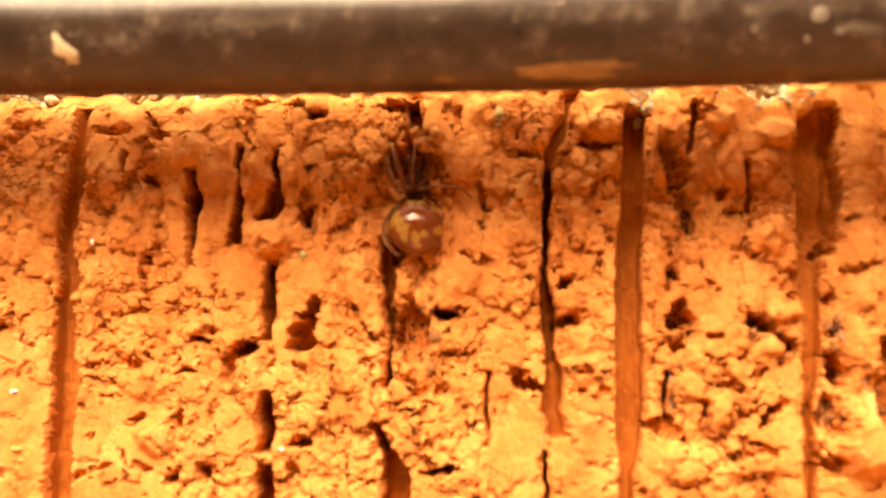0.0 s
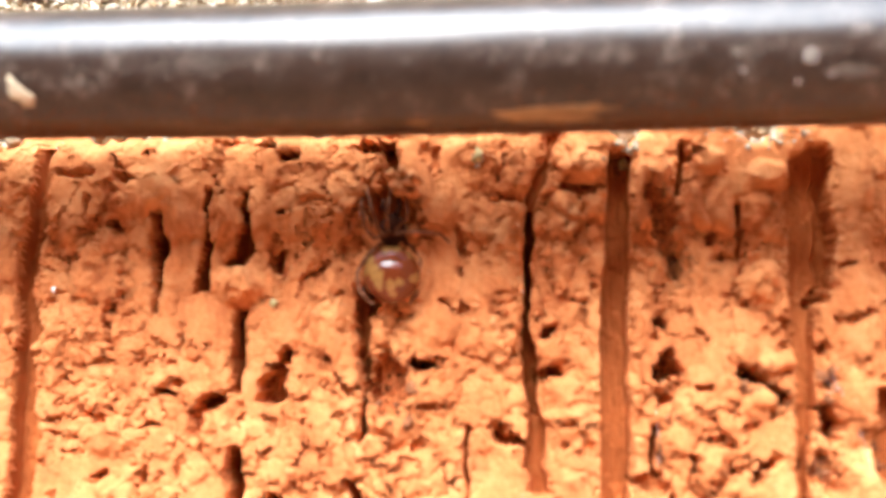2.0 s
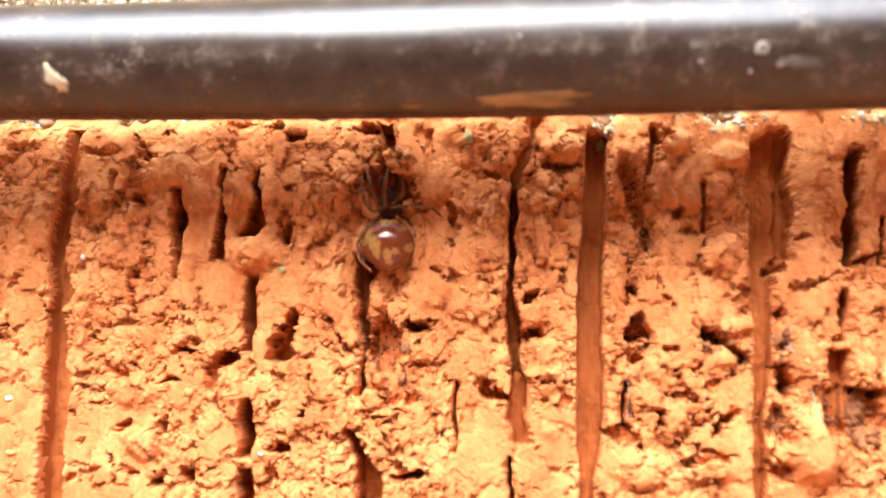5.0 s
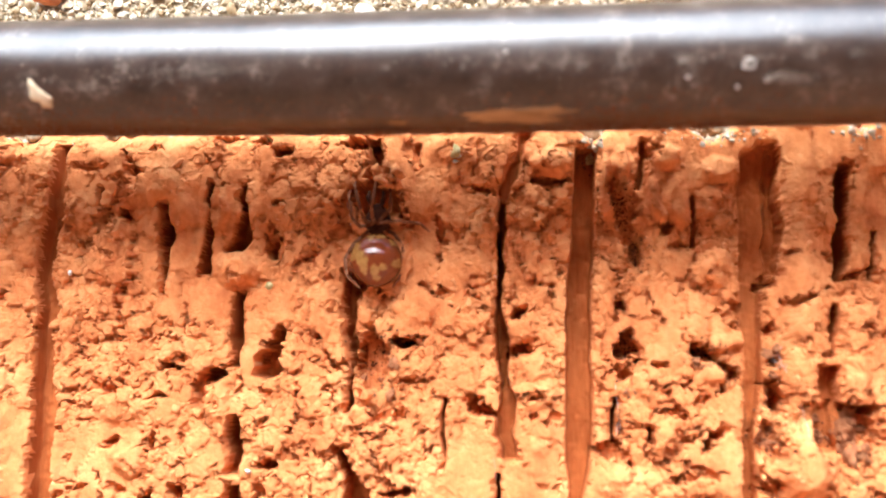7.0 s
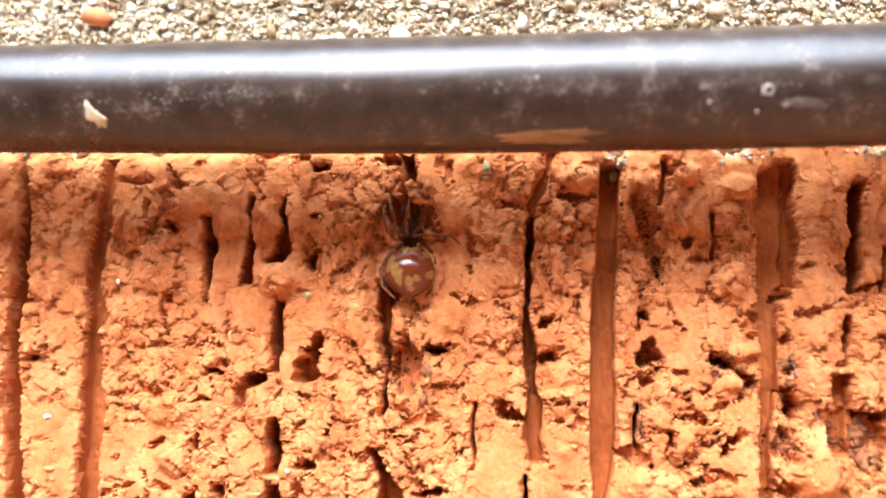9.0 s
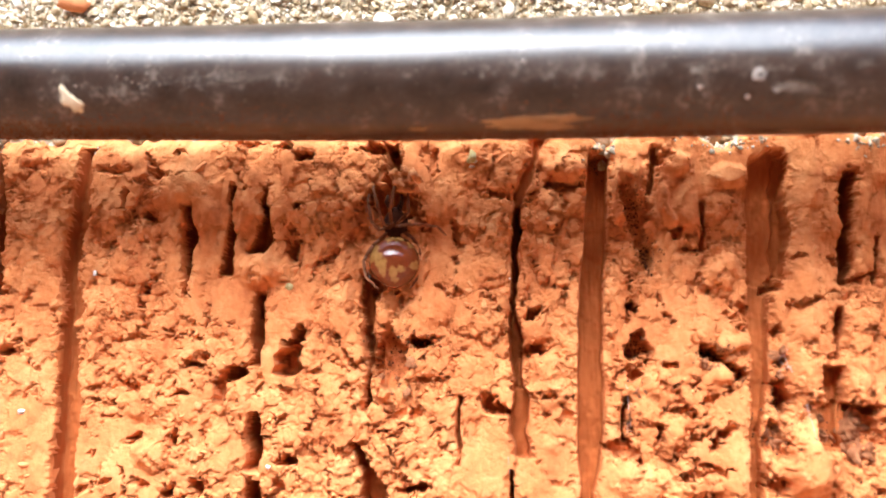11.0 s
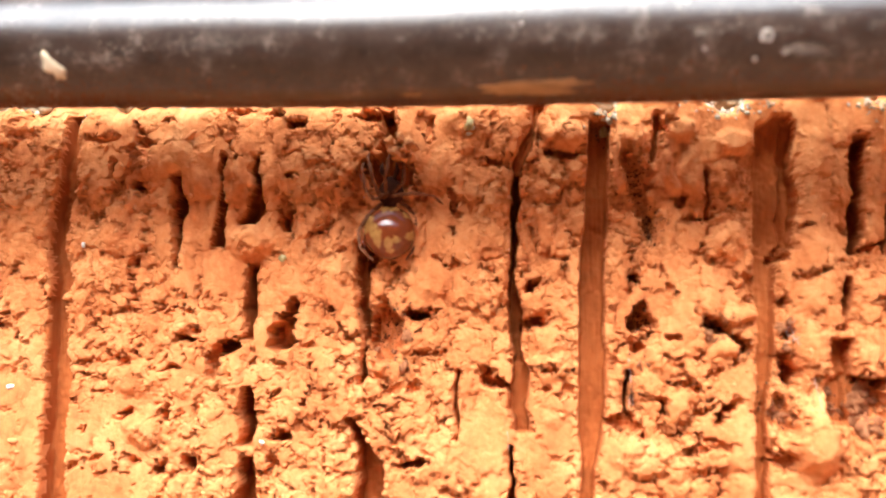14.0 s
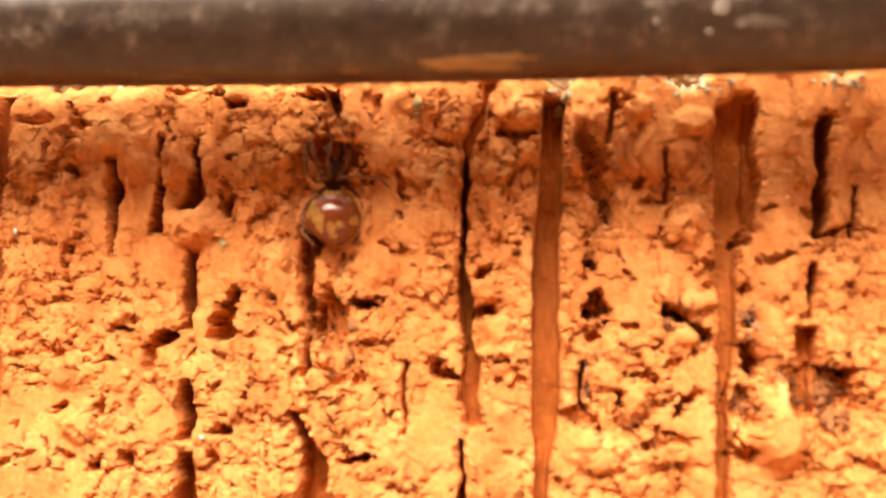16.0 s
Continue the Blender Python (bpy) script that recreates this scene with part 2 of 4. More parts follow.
def lattice(x, z, size, seed):
    """Smooth value noise, about -1 to 1, with cells of that size."""
    table = random_table(seed, 256) * 2 - 1
    u, v = x / size, z / size
    i, j = np.floor(u).astype(int), np.floor(v).astype(int)
    f, g = u - i, v - j
    f, g = f * f * f * (f * (f * 6 - 15) + 10), g * g * g * (g * (g * 6 - 15) + 10)
    at = lambda a, b: table[(i + a) % 256, (j + b) % 256]
    return (at(0, 0) * (1 - f) + at(1, 0) * f) * (1 - g) + (at(0, 1) * (1 - f) + at(1, 1) * f) * g


def rough_noise(x, z, size, seed, octaves=4, gain=0.55):
    return sum(gain**k * lattice(x, z, size / 2**k, seed + k) for k in range(octaves))


def cells(x, z, size, seed):
    """Broken pieces round scattered points: distances to the nearest two in units of size, the nearest one's random value, its own tilted plane, and how far across and above it one is."""
    tx, tz, tv, ta, tb = (random_table(seed + k, 64) for k in range(5))
    u, v = x / size, z / size
    i, j = np.floor(u).astype(int), np.floor(v).astype(int)
    first, second, value, across, above, plane = (np.full(x.shape, f) for f in (9.0, 9.0, 0.0, 0.0, 0.0, 0.0))
    for a in (-1, 0, 1):
        for b in (-1, 0, 1):
            p, q = (i + a) % 64, (j + b) % 64
            du, dv = u - (i + a + 0.05 + 0.9 * tx[p, q]), v - (j + b + 0.05 + 0.9 * tz[p, q])
            d = np.hypot(du, dv)
            near = d < first
            second = np.where(near, first, np.minimum(second, d))
            value = np.where(near, tv[p, q], value)
            across, above = np.where(near, du, across), np.where(near, dv, above)
            plane = np.where(near, (2 * ta[p, q] - 1) * du + (2 * tb[p, q] - 1) * dv, plane)
            first = np.where(near, d, first)
    return first, second, value, plane, across, above


def step(a, b, v):
    t = np.clip((v - a) / (b - a), 0, 1)
    return t * t * (3 - 2 * t)


# drag grooves: depth, whether the sides run even, then points (x, z, width) from top to foot, in mm
WEST_GROOVES = [
    (2.6, True, (-40.4, 10, 0.77), (-40.1, 6.3, 0.87), (-39.9, 3, 1.03), (-40, -2.4, 1.54), (-40.5, -6.7, 1.13), (-40.4, -10, 1.59), (-40.4, -15.4, 1.54), (-39.9, -23.1, 1.85), (-39.7, -27.1, 1.85)),
    (2.1, True, (-31.6, 8.6, 1.03), (-31.7, 5.8, 1.44), (-32, 2.8, 1.85), (-32.5, 0.2, 1.74), (-32.9, -3.6, 1.64), (-32.4, -6.1, 1.85), (-33, -7.7, 1.13), (-32.8, -10.4, 1.85), (-32.8, -15.4, 2.05), (-33, -22.9, 2.26), (-33, -27, 2.26)),
    (1.4, False, (-27.5, 4.6, 0.31), (-27.4, 1.7, 0.31)),
    (4.2, False, (-21.5, 3, 1.03), (-21.5, 0.5, 1.03), (-22, -4.9, 0.72)),
    (3.2, False, (-17.6, 4.6, 0.51), (-17.8, 1.5, 0.51), (-18, -0.9, 0.72), (-18.4, -3.1, 1.23)),
    (3.2, False, (-14.6, 4.5, 0.41), (-14.6, 1.9, 0.72), (-14.8, -0.2, 1.44), (-15.5, -1.3, 1.74)),
    (4.4, False, (-15, -5.3, 0.82), (-15.1, -8, 1.03), (-15.4, -11.4, 1.03)),
    (4.4, False, (-15.2, -15.7, 0.72), (-15.3, -18.3, 1.23), (-15.5, -20.6, 1.03)),
    (4.0, False, (-15.5, -21.9, 1.54), (-15.6, -23.3, 1.85), (-15.7, -27.9, 1.85)),
]
MIDDLE_GROOVES = [
    (4.0, False, (-3, 8.4, 1.44), (-2.9, 7, 1.44), (-2.9, 5.1, 1.64)),
    (3.2, False, (-5.4, -3.5, 1.03), (-5, -6.4, 1.23), (-4.9, -9.1, 1.13), (-4.9, -11.7, 0.82), (-5.3, -15.3, 0.31)),
    (3.8, False, (-6.4, -18.6, 0.41), (-5.8, -19.4, 0.72), (-5.1, -20.9, 1.54), (-4.6, -22.8, 2.46), (-4.7, -27.7, 2.46)),
    (1.8, False, (3, -14.6, 0.26), (3, -17.3, 0.31), (2.9, -20.4, 0.31)),
    (1.5, False, (10.2, 8.4, 1.13), (9.8, 6.6, 1.13), (9, 4.3, 0.92), (8.3, 2, 0.62)),
    (4.0, False, (8.4, 2.2, 0.56), (8, -0.6, 0.62), (7.9, -3.7, 0.62), (7.9, -6.3, 0.77), (8, -8.3, 0.92), (8.1, -10.8, 1.13), (8.1, -13.8, 1.13)),
    (2.6, False, (8.1, -13.3, 1.13), (8.3, -16.8, 1.54), (8.4, -19.7, 1.64)),
    (4.0, False, (7.6, -20.9, 0.51), (7.5, -23.2, 0.62), (7.3, -27.6, 0.62)),
    (2.1, True, (15.7, 6.9, 2.05), (15.5, 5.6, 1.95), (15.3, 1.3, 1.9), (14.8, -4.8, 2.1), (14.6, -10.8, 2.26), (14.5, -16.8, 2.21), (14.3, -20.3, 1.85), (14, -22.9, 1.03), (13.8, -26.6, 1.33)),
]
EAST_GROOVES = [
    (1.6, False, (20.4, 7.1, 0.36), (20.2, 3.3, 0.41)),
    (1.2, False, (24.6, 2.1, 0.21), (24.4, -1.7, 0.36)),
    (2.0, True, (31.1, 6.7, 1.44), (29.9, 5.8, 2.46), (30, 2.8, 2.97), (29.8, -1.7, 2.97), (29.5, -5, 2.67)),
    (2.9, False, (31.6, 6.3, 0.72), (31.3, 1, 1.03), (31, -4.3, 1.03)),
    (1.9, True, (29.3, -4, 2.05), (29, -7.8, 1.74), (29, -11.5, 1.54), (28.9, -13.9, 1.54), (28.4, -17.5, 1.23), (28.3, -22.6, 1.23), (28.1, -26.5, 1.23)),
    (4.2, False, (37.4, 4.8, 1.23), (37, 1.9, 1.33), (36.5, -1.6, 1.33), (36.3, -4.8, 1.13)),
    (3.4, False, (36.1, -7.1, 0.41), (35.7, -9, 0.82), (35.4, -11.5, 0.72)),
    (2.4, False, (35.2, -12.1, 1.74), (34.9, -15.4, 1.95), (34.6, -18.8, 2.26)),
    (2.6, False, (17.4, -14.6, 0.46), (17.3, -18.3, 0.46)),
    (2.4, False, (39.3, -1.2, 0.41), (38.9, -5.1, 0.51)),
]
GROOVES = WEST_GROOVES + MIDDLE_GROOVES + EAST_GROOVES
# pits: x, z, half width, half height, lean in degrees, depth, in mm
WEST_PITS = [
    (-29, -0.5, 1.44, 0.21, 0, 1.0),
    (-25.4, 2.2, 0.36, 0.41, 0, 1.8),
    (-11.6, -0.8, 0.77, 1.23, 0, 3.0),
    (-11.3, 2.6, 0.21, 0.21, 0, 1.4),
    (-12.2, -11.1, 0.97, 1.64, -22, 4.2),
    (-11.6, -9.2, 0.46, 1.23, -12, 3.5),
    (-17.4, -12.4, 1.28, 0.62, 8, 3.2),
    (-18.6, -13.7, 0.56, 1.13, 0, 1.8),
    (-21.2, -11.4, 0.77, 0.31, 5, 2.0),
    (-22.5, -14.1, 0.82, 0.31, 0, 2.0),
]
SOUTH_WEST_PITS = [
    (-27.3, -13.2, 1.13, 0.41, -25, 2.0),
    (-22.6, -17.7, 0.31, 0.92, 0, 2.4),
    (-26.5, -17.9, 0.82, 0.36, 30, 2.0),
    (-23.1, -22.6, 0.72, 0.62, 0, 3.0),
    (-25.6, -21.8, 0.62, 0.26, 0, 1.8),
    (-20.2, -22.3, 0.72, 0.51, 0, 2.6),
    (-12.4, -19.9, 1.13, 0.41, 8, 2.4),
    (-13.4, -22.3, 0.51, 0.36, 0, 2.0),
    (-30.2, -19.4, 0.41, 0.21, 0, 1.4),
    (-20.2, -10.6, 0.41, 0.26, 0, 1.6),
    (-38.5, -10, 0.72, 0.41, 20, 2.2),
    (-28.9, -16, 0.72, 0.21, 10, 1.3),
]
MIDDLE_PITS = [
    (-2.8, 2.5, 2.05, 2.05, 0, 4.6),
    (-3.4, -11.1, 1.74, 2.36, 0, 2.4),
    (-0.1, -9.7, 1.33, 0.41, -6, 3.2),
    (-4.5, 7.7, 1.03, 0.46, 0, 2.6),
    (-1.2, -22.3, 1.33, 0.46, 0, 2.8),
    (6.1, -15.4, 1.33, 0.51, -22, 2.4),
    (9.6, -7.2, 1.03, 0.36, 10, 2.4),
    (9.4, -10.5, 1.13, 0.41, 25, 2.4),
    (12.4, 4, 1.74, 0.31, -2, 2.0),
    (-4.6, -4.5, 0.62, 1.13, 10, 3.0),
    (-2.3, -15.8, 0.82, 0.51, 30, 1.0),
    (-0.8, -15.8, 0.51, 0.46, 0, 1.5),
]
TOP_PITS = [
    (-13, 8.3, 0.72, 0.36, 0, 1.8),
    (-10.9, 7.3, 0.92, 0.41, 0, 2.0),
    (-22.7, 8, 0.51, 0.31, 0, 1.6),
    (-24.6, 5.9, 0.62, 0.21, -35, 1.0),
    (0.7, 6.9, 0.51, 1.13, 0, 1.2),
    (6.6, 3.4, 1.13, 0.21, -20, 1.2),
    (-28.9, 6.6, 1.54, 0.36, -8, 0.9),
    (-36.1, 7.2, 0.82, 0.41, 10, 0.9),
    (21.2, 6.3, 0.41, 0.51, 0, 1.6),
    (-16.3, 8.7, 0.72, 0.31, 0, 1.6),
]
EAST_PITS = [
    (18.6, -6.7, 0.46, 0.51, 0, 2.4),
    (18.7, -10.3, 0.77, 1.23, 10, 2.8),
    (18.2, -12.5, 0.72, 0.51, 40, 2.2),
    (16.8, -19, 1.44, 0.62, 0, 2.2),
    (18.4, -20, 0.31, 0.62, 0, 2.2),
    (24.9, -10.8, 1.03, 0.77, -15, 2.4),
    (26.3, -11.7, 0.82, 0.41, -30, 1.6),
    (27.1, -12.8, 0.62, 0.72, 0, 2.2),
    (25.3, -18.2, 1.44, 0.31, 38, 1.8),
    (20.4, -17.7, 0.36, 0.72, -15, 1.8),
    (22.1, -0.4, 0.51, 0.72, -30, 1.6),
    (18.8, 1, 1.03, 2.97, 8, 2.2),
    (19.8, -2.3, 0.77, 1.44, 0, 2.2),
    (23.4, -1.7, 1.13, 0.21, 5, 1.4),
]
FAR_EAST_PITS = [
    (30.5, -5.2, 0.67, 0.46, 0, 2.8),
    (30.5, -14.5, 0.77, 1.64, 5, 3.4),
    (29.8, -18.3, 1.44, 1.85, 0, 1.5),
    (30.6, -9.1, 0.31, 0.62, 15, 1.8),
    (36.3, -17.3, 2.67, 2.36, 0, 2.2),
    (37.4, -15.4, 1.54, 0.51, 0, 3.2),
    (30.2, -22.1, 1.03, 0.72, 0, 2.0),
    (30.9, -11.5, 0.62, 0.41, 0, 2.0),
    (38.1, -4.5, 1.23, 0.31, 10, 2.2),
    (27.7, -7, 0.41, 0.82, 0, 1.4),
    (35.4, -5.6, 0.51, 0.31, 0, 1.2),
]
PITS = WEST_PITS + SOUTH_WEST_PITS + MIDDLE_PITS + TOP_PITS + EAST_PITS + FAR_EAST_PITS
# swellings: x, z, half width, half height, lean, height, in mm
WEST_SWELLS = [
    (-15, -3.1, 2.15, 1.95, 0, 1.5),
    (-29.3, 2.1, 1.23, 2.15, 0, 0.35),
    (-26.1, 0.5, 1.13, 1.33, 0, 0.5),
    (-24.7, -19.4, 1.95, 1.64, 0, 1.0),
    (-25.3, -14.9, 2.67, 1.74, 0, 0.7),
    (-17.1, -14.5, 1.64, 1.54, 0, 0.6),
    (-9.1, 2.6, 3.08, 3.08, 0, 0.5),
    (-7.5, -5.8, 1.38, 5.9, -5, 0.8),
    (-19.8, 1, 0.82, 3.08, 0, 0.4),
    (-23.1, 4.8, 4.62, 2.05, 0, 0.5),
    (-16.4, 2, 0.62, 2.31, 0, 0.4),
    (-36.6, 1.3, 2.15, 5.64, 0, 0.25),
    (-9.3, -15.8, 2.05, 3.59, -15, 0.5),
]
MIDDLE_SWELLS = [
    (-0.5, -12.1, 2.05, 1.33, 0, 0.5),
    (9.8, -8.6, 1.74, 1.23, 0, 0.7),
    (11, -11.8, 1.95, 1.44, 0, 0.6),
    (11, -14.2, 2.05, 1.74, 0, 0.6),
    (11.1, -17.6, 2.05, 2.05, 0, 0.4),
    (12.6, 5.6, 1.85, 1.74, 0, 1.0),
    (-1, 0.8, 0.77, 0.56, 0, 0.9),
    (-3.6, -14, 0.62, 0.92, 0, 1.0),
    (-2.3, -18.3, 2.56, 2.05, 0, 0.5),
    (5.3, -3.6, 2.05, 6.15, 0, 0.35),
    (11.6, -0.7, 2.05, 3.08, 0, 0.4),
    (3.9, 7.3, 2.56, 1.54, 0, 0.5),
    (0.6, -6.6, 2.56, 2.05, 0, 0.4),
]
EAST_SWELLS = [
    (17.4, 3, 0.67, 3.38, 3, 1.2),
    (19.1, 4.1, 0.56, 2.82, 0, 0.6),
    (21.4, 2.2, 0.67, 2.82, 12, 0.8),
    (23.3, 1.9, 1.13, 3.08, 0, 0.6),
    (22.5, 6, 1.33, 1.23, 0, 0.7),
    (26.7, 1.1, 1.74, 3.69, 0, 0.5),
    (18.8, 5.5, 1.44, 1.44, 0, 0.5),
    (27, 4.7, 1.95, 1.23, 0, 0.45),
    (26.3, -3.8, 1.54, 1.54, 0, 1.1),
    (20, -13.2, 1.13, 1.85, 0, 0.8),
    (23.2, -8.5, 2.36, 3.28, -10, 0.5),
    (25.7, -12.7, 1.13, 0.92, 0, 0.7),
    (26.5, -9.9, 2.05, 0.77, 5, 0.7),
    (21.7, -15.8, 3.59, 3.08, 0, 0.5),
]
FAR_EAST_SWELLS = [
    (33.3, -6, 2.46, 4.62, 0, 0.5),
    (32.7, -13.7, 1.38, 3.69, 0, 0.9),
    (37, -13.2, 1.33, 3.08, 0, 0.8),
    (32.8, -20.3, 2.67, 3.49, 0, 2.0),
    (37.2, -18.1, 1.44, 1.44, 0, 1.4),
    (37.7, -9.1, 2.05, 3.08, 0, 0.5),
    (18.4, -21.7, 3.08, 1.85, 0, 0.6),
    (23.3, -21.7, 3.08, 1.54, 0, 0.5),
]
SWELLS = WEST_SWELLS + MIDDLE_SWELLS + EAST_SWELLS + FAR_EAST_SWELLS
# cracks: from (x, z) to (x, z), width, in mm
WEST_CRACKS = [
    (-17.9, 7.4, -16.3, 4.6, 0.26),
    (-25.6, 7.6, -23.9, 5.9, 0.26),
    (-27.5, -19.8, -27.1, -22.4, 0.26),
    (-30.4, -13.6, -26.8, -13.1, 0.21),
    (-14.5, -13.2, -12.2, -14, 0.21),
    (-9.8, -13.2, -9.3, -15.2, 0.21),
    (-9.3, -15.2, -10.6, -17.3, 0.21),
    (-8.2, -8.6, -6.7, -11.2, 0.26),
    (-6.7, -11.2, -5.5, -11.4, 0.21),
    (-23.7, -8.4, -20.4, -9, 0.15),
    (-26.9, -8.9, -25.3, -7.4, 0.15),
    (-32.1, -22.9, -28.8, -21.9, 0.15),
]
MIDDLE_CRACKS = [
    (-1.1, -12.9, 3.3, -13.1, 0.21),
    (2.4, 1.6, 2.7, -0.5, 0.31),
    (2.7, -0.5, 3.5, -1.3, 0.26),
    (2.9, -2.6, 3.1, -5.6, 0.26),
    (1.1, -4.6, 3.1, -5.9, 0.15),
    (-1, -11.5, 0.6, -10.7, 0.15),
    (10.4, -16.1, 11.1, -16.9, 0.26),
    (11.1, -16.9, 13.1, -16.1, 0.26),
    (10.2, -14.4, 13.1, -14.8, 0.15),
    (4.2, -6.7, 4.7, -7.5, 0.21),
    (-3.3, -18.8, -2.1, -20.3, 0.21),
    (-4.6, -16.8, -3.1, -17.3, 0.21),
    (-0.4, 1.6, -0.1, 0.6, 0.21),
]
EAST_CRACKS = [
    (20.8, -15.6, 23.9, -16.1, 0.15),
    (21.6, -13.9, 23.5, -13.4, 0.15),
    (22.4, -17.3, 25.3, -17.2, 0.21),
    (20.9, -19.8, 24.3, -20.5, 0.21),
    (21.8, -21.2, 25.7, -20.7, 0.15),
    (24, -14.9, 26.4, -13.9, 0.15),
    (23.9, -2.9, 24.4, -5.9, 0.15),
    (31.1, -7, 34.9, -6.1, 0.21),
    (31.7, -2.5, 35.6, -3.1, 0.15),
    (37.2, -9.1, 39, -8.6, 0.26),
    (20.3, -6.1, 21.7, -8.4, 0.15),
    (20.2, -11.4, 21.9, -11.9, 0.15),
    (26.2, -7, 27.6, -7.7, 0.21),
]
CRACKS = WEST_CRACKS + MIDDLE_CRACKS + EAST_CRACKS
# hollows with dark grains: x, z, spread in x and z in mm, grains
GRAIN_HOLLOWS = [
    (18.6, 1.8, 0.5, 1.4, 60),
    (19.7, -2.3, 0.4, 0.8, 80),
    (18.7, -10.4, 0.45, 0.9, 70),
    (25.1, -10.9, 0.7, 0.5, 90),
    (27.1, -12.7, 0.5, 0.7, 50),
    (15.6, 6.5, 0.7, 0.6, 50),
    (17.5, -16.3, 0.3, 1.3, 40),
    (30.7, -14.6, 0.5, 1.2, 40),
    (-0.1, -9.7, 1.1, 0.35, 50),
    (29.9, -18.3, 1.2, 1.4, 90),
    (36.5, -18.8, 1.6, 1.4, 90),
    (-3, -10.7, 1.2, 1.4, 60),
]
BRICK_TOP, BRICK_FOOT, BRICK_WEST, BRICK_EAST, BRICK_DEEP = 9.8, -56.8, -104.0, 111.0, 102.0


def ellipse(x, z, cx, cz, rx, rz, lean):
    """Distance from the middle of a leaning ellipse, 1 on its rim."""
    a = radians(lean)
    return np.hypot(((x - cx) * math.cos(a) + (z - cz) * math.sin(a)) / rx, ((z - cz) * math.cos(a) - (x - cx) * math.sin(a)) / rz)


def crumbs(x, z, size, seed, jump, tilt, dome, lip=0.0, crevice=0.0):
    """Domed broken pieces: each stands at its own height and slant, with tight crevices between; lip sets the lower edge proud."""
    near, far, value, plane, _, above = cells(x, z, size, seed)
    apart = (far - near) * size
    return jump * (value - 0.5) + tilt * plane - lip * above + dome * (np.clip(apart / size / 0.6, 0.004, 1) ** 0.5 - 0.8) - crevice * (1 - step(0.02, 0.18, apart))


def brick_relief(x, z):
    """How far the brick's face stands out at (x, z), in mm: crumbled drag-textured clay with grooves, pits and swellings."""
    warp_x, warp_z = rough_noise(x, z, 2.2, 11, 5, 0.55), rough_noise(x, z, 2.2, 21, 5, 0.55)
    broad = rough_noise(x, z, 2.2, 11, 2)
    fray_x, fray_z = rough_noise(x, z, 0.7, 401, 4, 0.7), rough_noise(x, z, 0.7, 411, 4, 0.7)
    # the clay is whole and smooth near the top, in two columns and on the swellings, and falls to crumbs lower down
    whole = 0.4 * np.exp(-(((x - 6) / 3) ** 2)) + 0.3 * np.exp(-(((x - 22) / 3.5) ** 2) - ((z + 6) / 7) ** 2) + 0.4 * step(-3, 5, z)
    for cx, cz, rx, rz in ((32.6, -20.6, 2.6, 3.4), (-7.0, -5.6, 1.4, 6.0), (33.0, -5.0, 2.2, 4.0), (21.5, -8.5, 2.0, 3.0)):
        whole = whole + 0.9 * np.exp(-(ellipse(x, z, cx, cz, rx, rz, 0) ** 4))
    crumbly = step(-0.5, 0.5, 0.9 * rough_noise(x, z * 0.7, 7, 71, 3) + 0.2 - whole)
    h = 0.35 * rough_noise(x, z * 0.7, 8, 31, 2) + 0.3 * rough_noise(x, z * 0.5, 3.4, 36, 2)
    # the drag leaves soft upright ribs
    h += 0.3 * lattice(x + 0.2 * warp_x, z * 0.1, 2.4, 61) + 0.14 * lattice(x + 0.15 * warp_x, z * 0.2, 0.9, 66) * (1 - 0.7 * crumbly)
    # crumbs; all larger breaks run along their outlines
    gx, gz = x + 0.22 * fray_x + 0.2 * warp_x, z + 0.22 * fray_z + 0.2 * warp_z
    near, far, value, plane, across, above = cells(gx, gz, 0.72, 311)
    h += (0.25 + 0.75 * crumbly) * (0.10 * (value - 0.5) + 0.05 * plane + 0.09 * np.clip((far - near) / 0.5, 0.01, 1) ** 0.5)
    sx, sz = x - 0.72 * 0.75 * across, z - 0.72 * 0.75 * above
    far_warp_x, far_warp_z = rough_noise(sx, sz, 2.4, 441, 3), rough_noise(sx, sz, 2.4, 451, 3)
    ux, uz = sx + 0.5 * far_warp_x, sz + 0.5 * far_warp_z
    # clods and plates of dragged clay
    parted = step(0.0, 0.75, rough_noise(x, z, 2.6, 51, 4, 0.65) - 0.016 * z) * (1 - 0.5 * step(-5, 2, z))
    split = step(0.1, 0.8, rough_noise(x, z, 1.6, 56, 4, 0.65) - 0.008 * z) * crumbly
    h += (0.35 + 0.65 * crumbly) * crumbs(ux, 0.7 * uz, 3.2, 41, 0.65, 0.12, 0.5, 0.2, 0.65 * parted)
    h += (0.15 + 0.85 * crumbly) * crumbs(ux + 3, 0.85 * uz, 1.8, 301, 0.36, 0.1, 0.45, 0.14, 0.32 * split)
    # grit
    h += (0.3 + 0.7 * crumbly) * crumbs(x + 0.06 * fray_x, z + 0.06 * fray_z, 0.24, 321, 0.03, 0.02, 0.035)
    for cx, cz, rx, rz, lean, high in SWELLS:
        h += high * (1 - step(0.35, 1.1, ellipse(x + 0.25 * warp_x, z + 0.25 * warp_z, cx, cz, rx, rz, lean)))
    ragged = 0.2 * warp_x + 0.12 * fray_x
    floor = 0.06 * lattice(x, z, 0.4, 121) + 0.04 * lattice(x * 5, z * 0.25, 1.0, 131) + 0.22 * rough_noise(x, z * 0.5, 2.5, 141, 4)
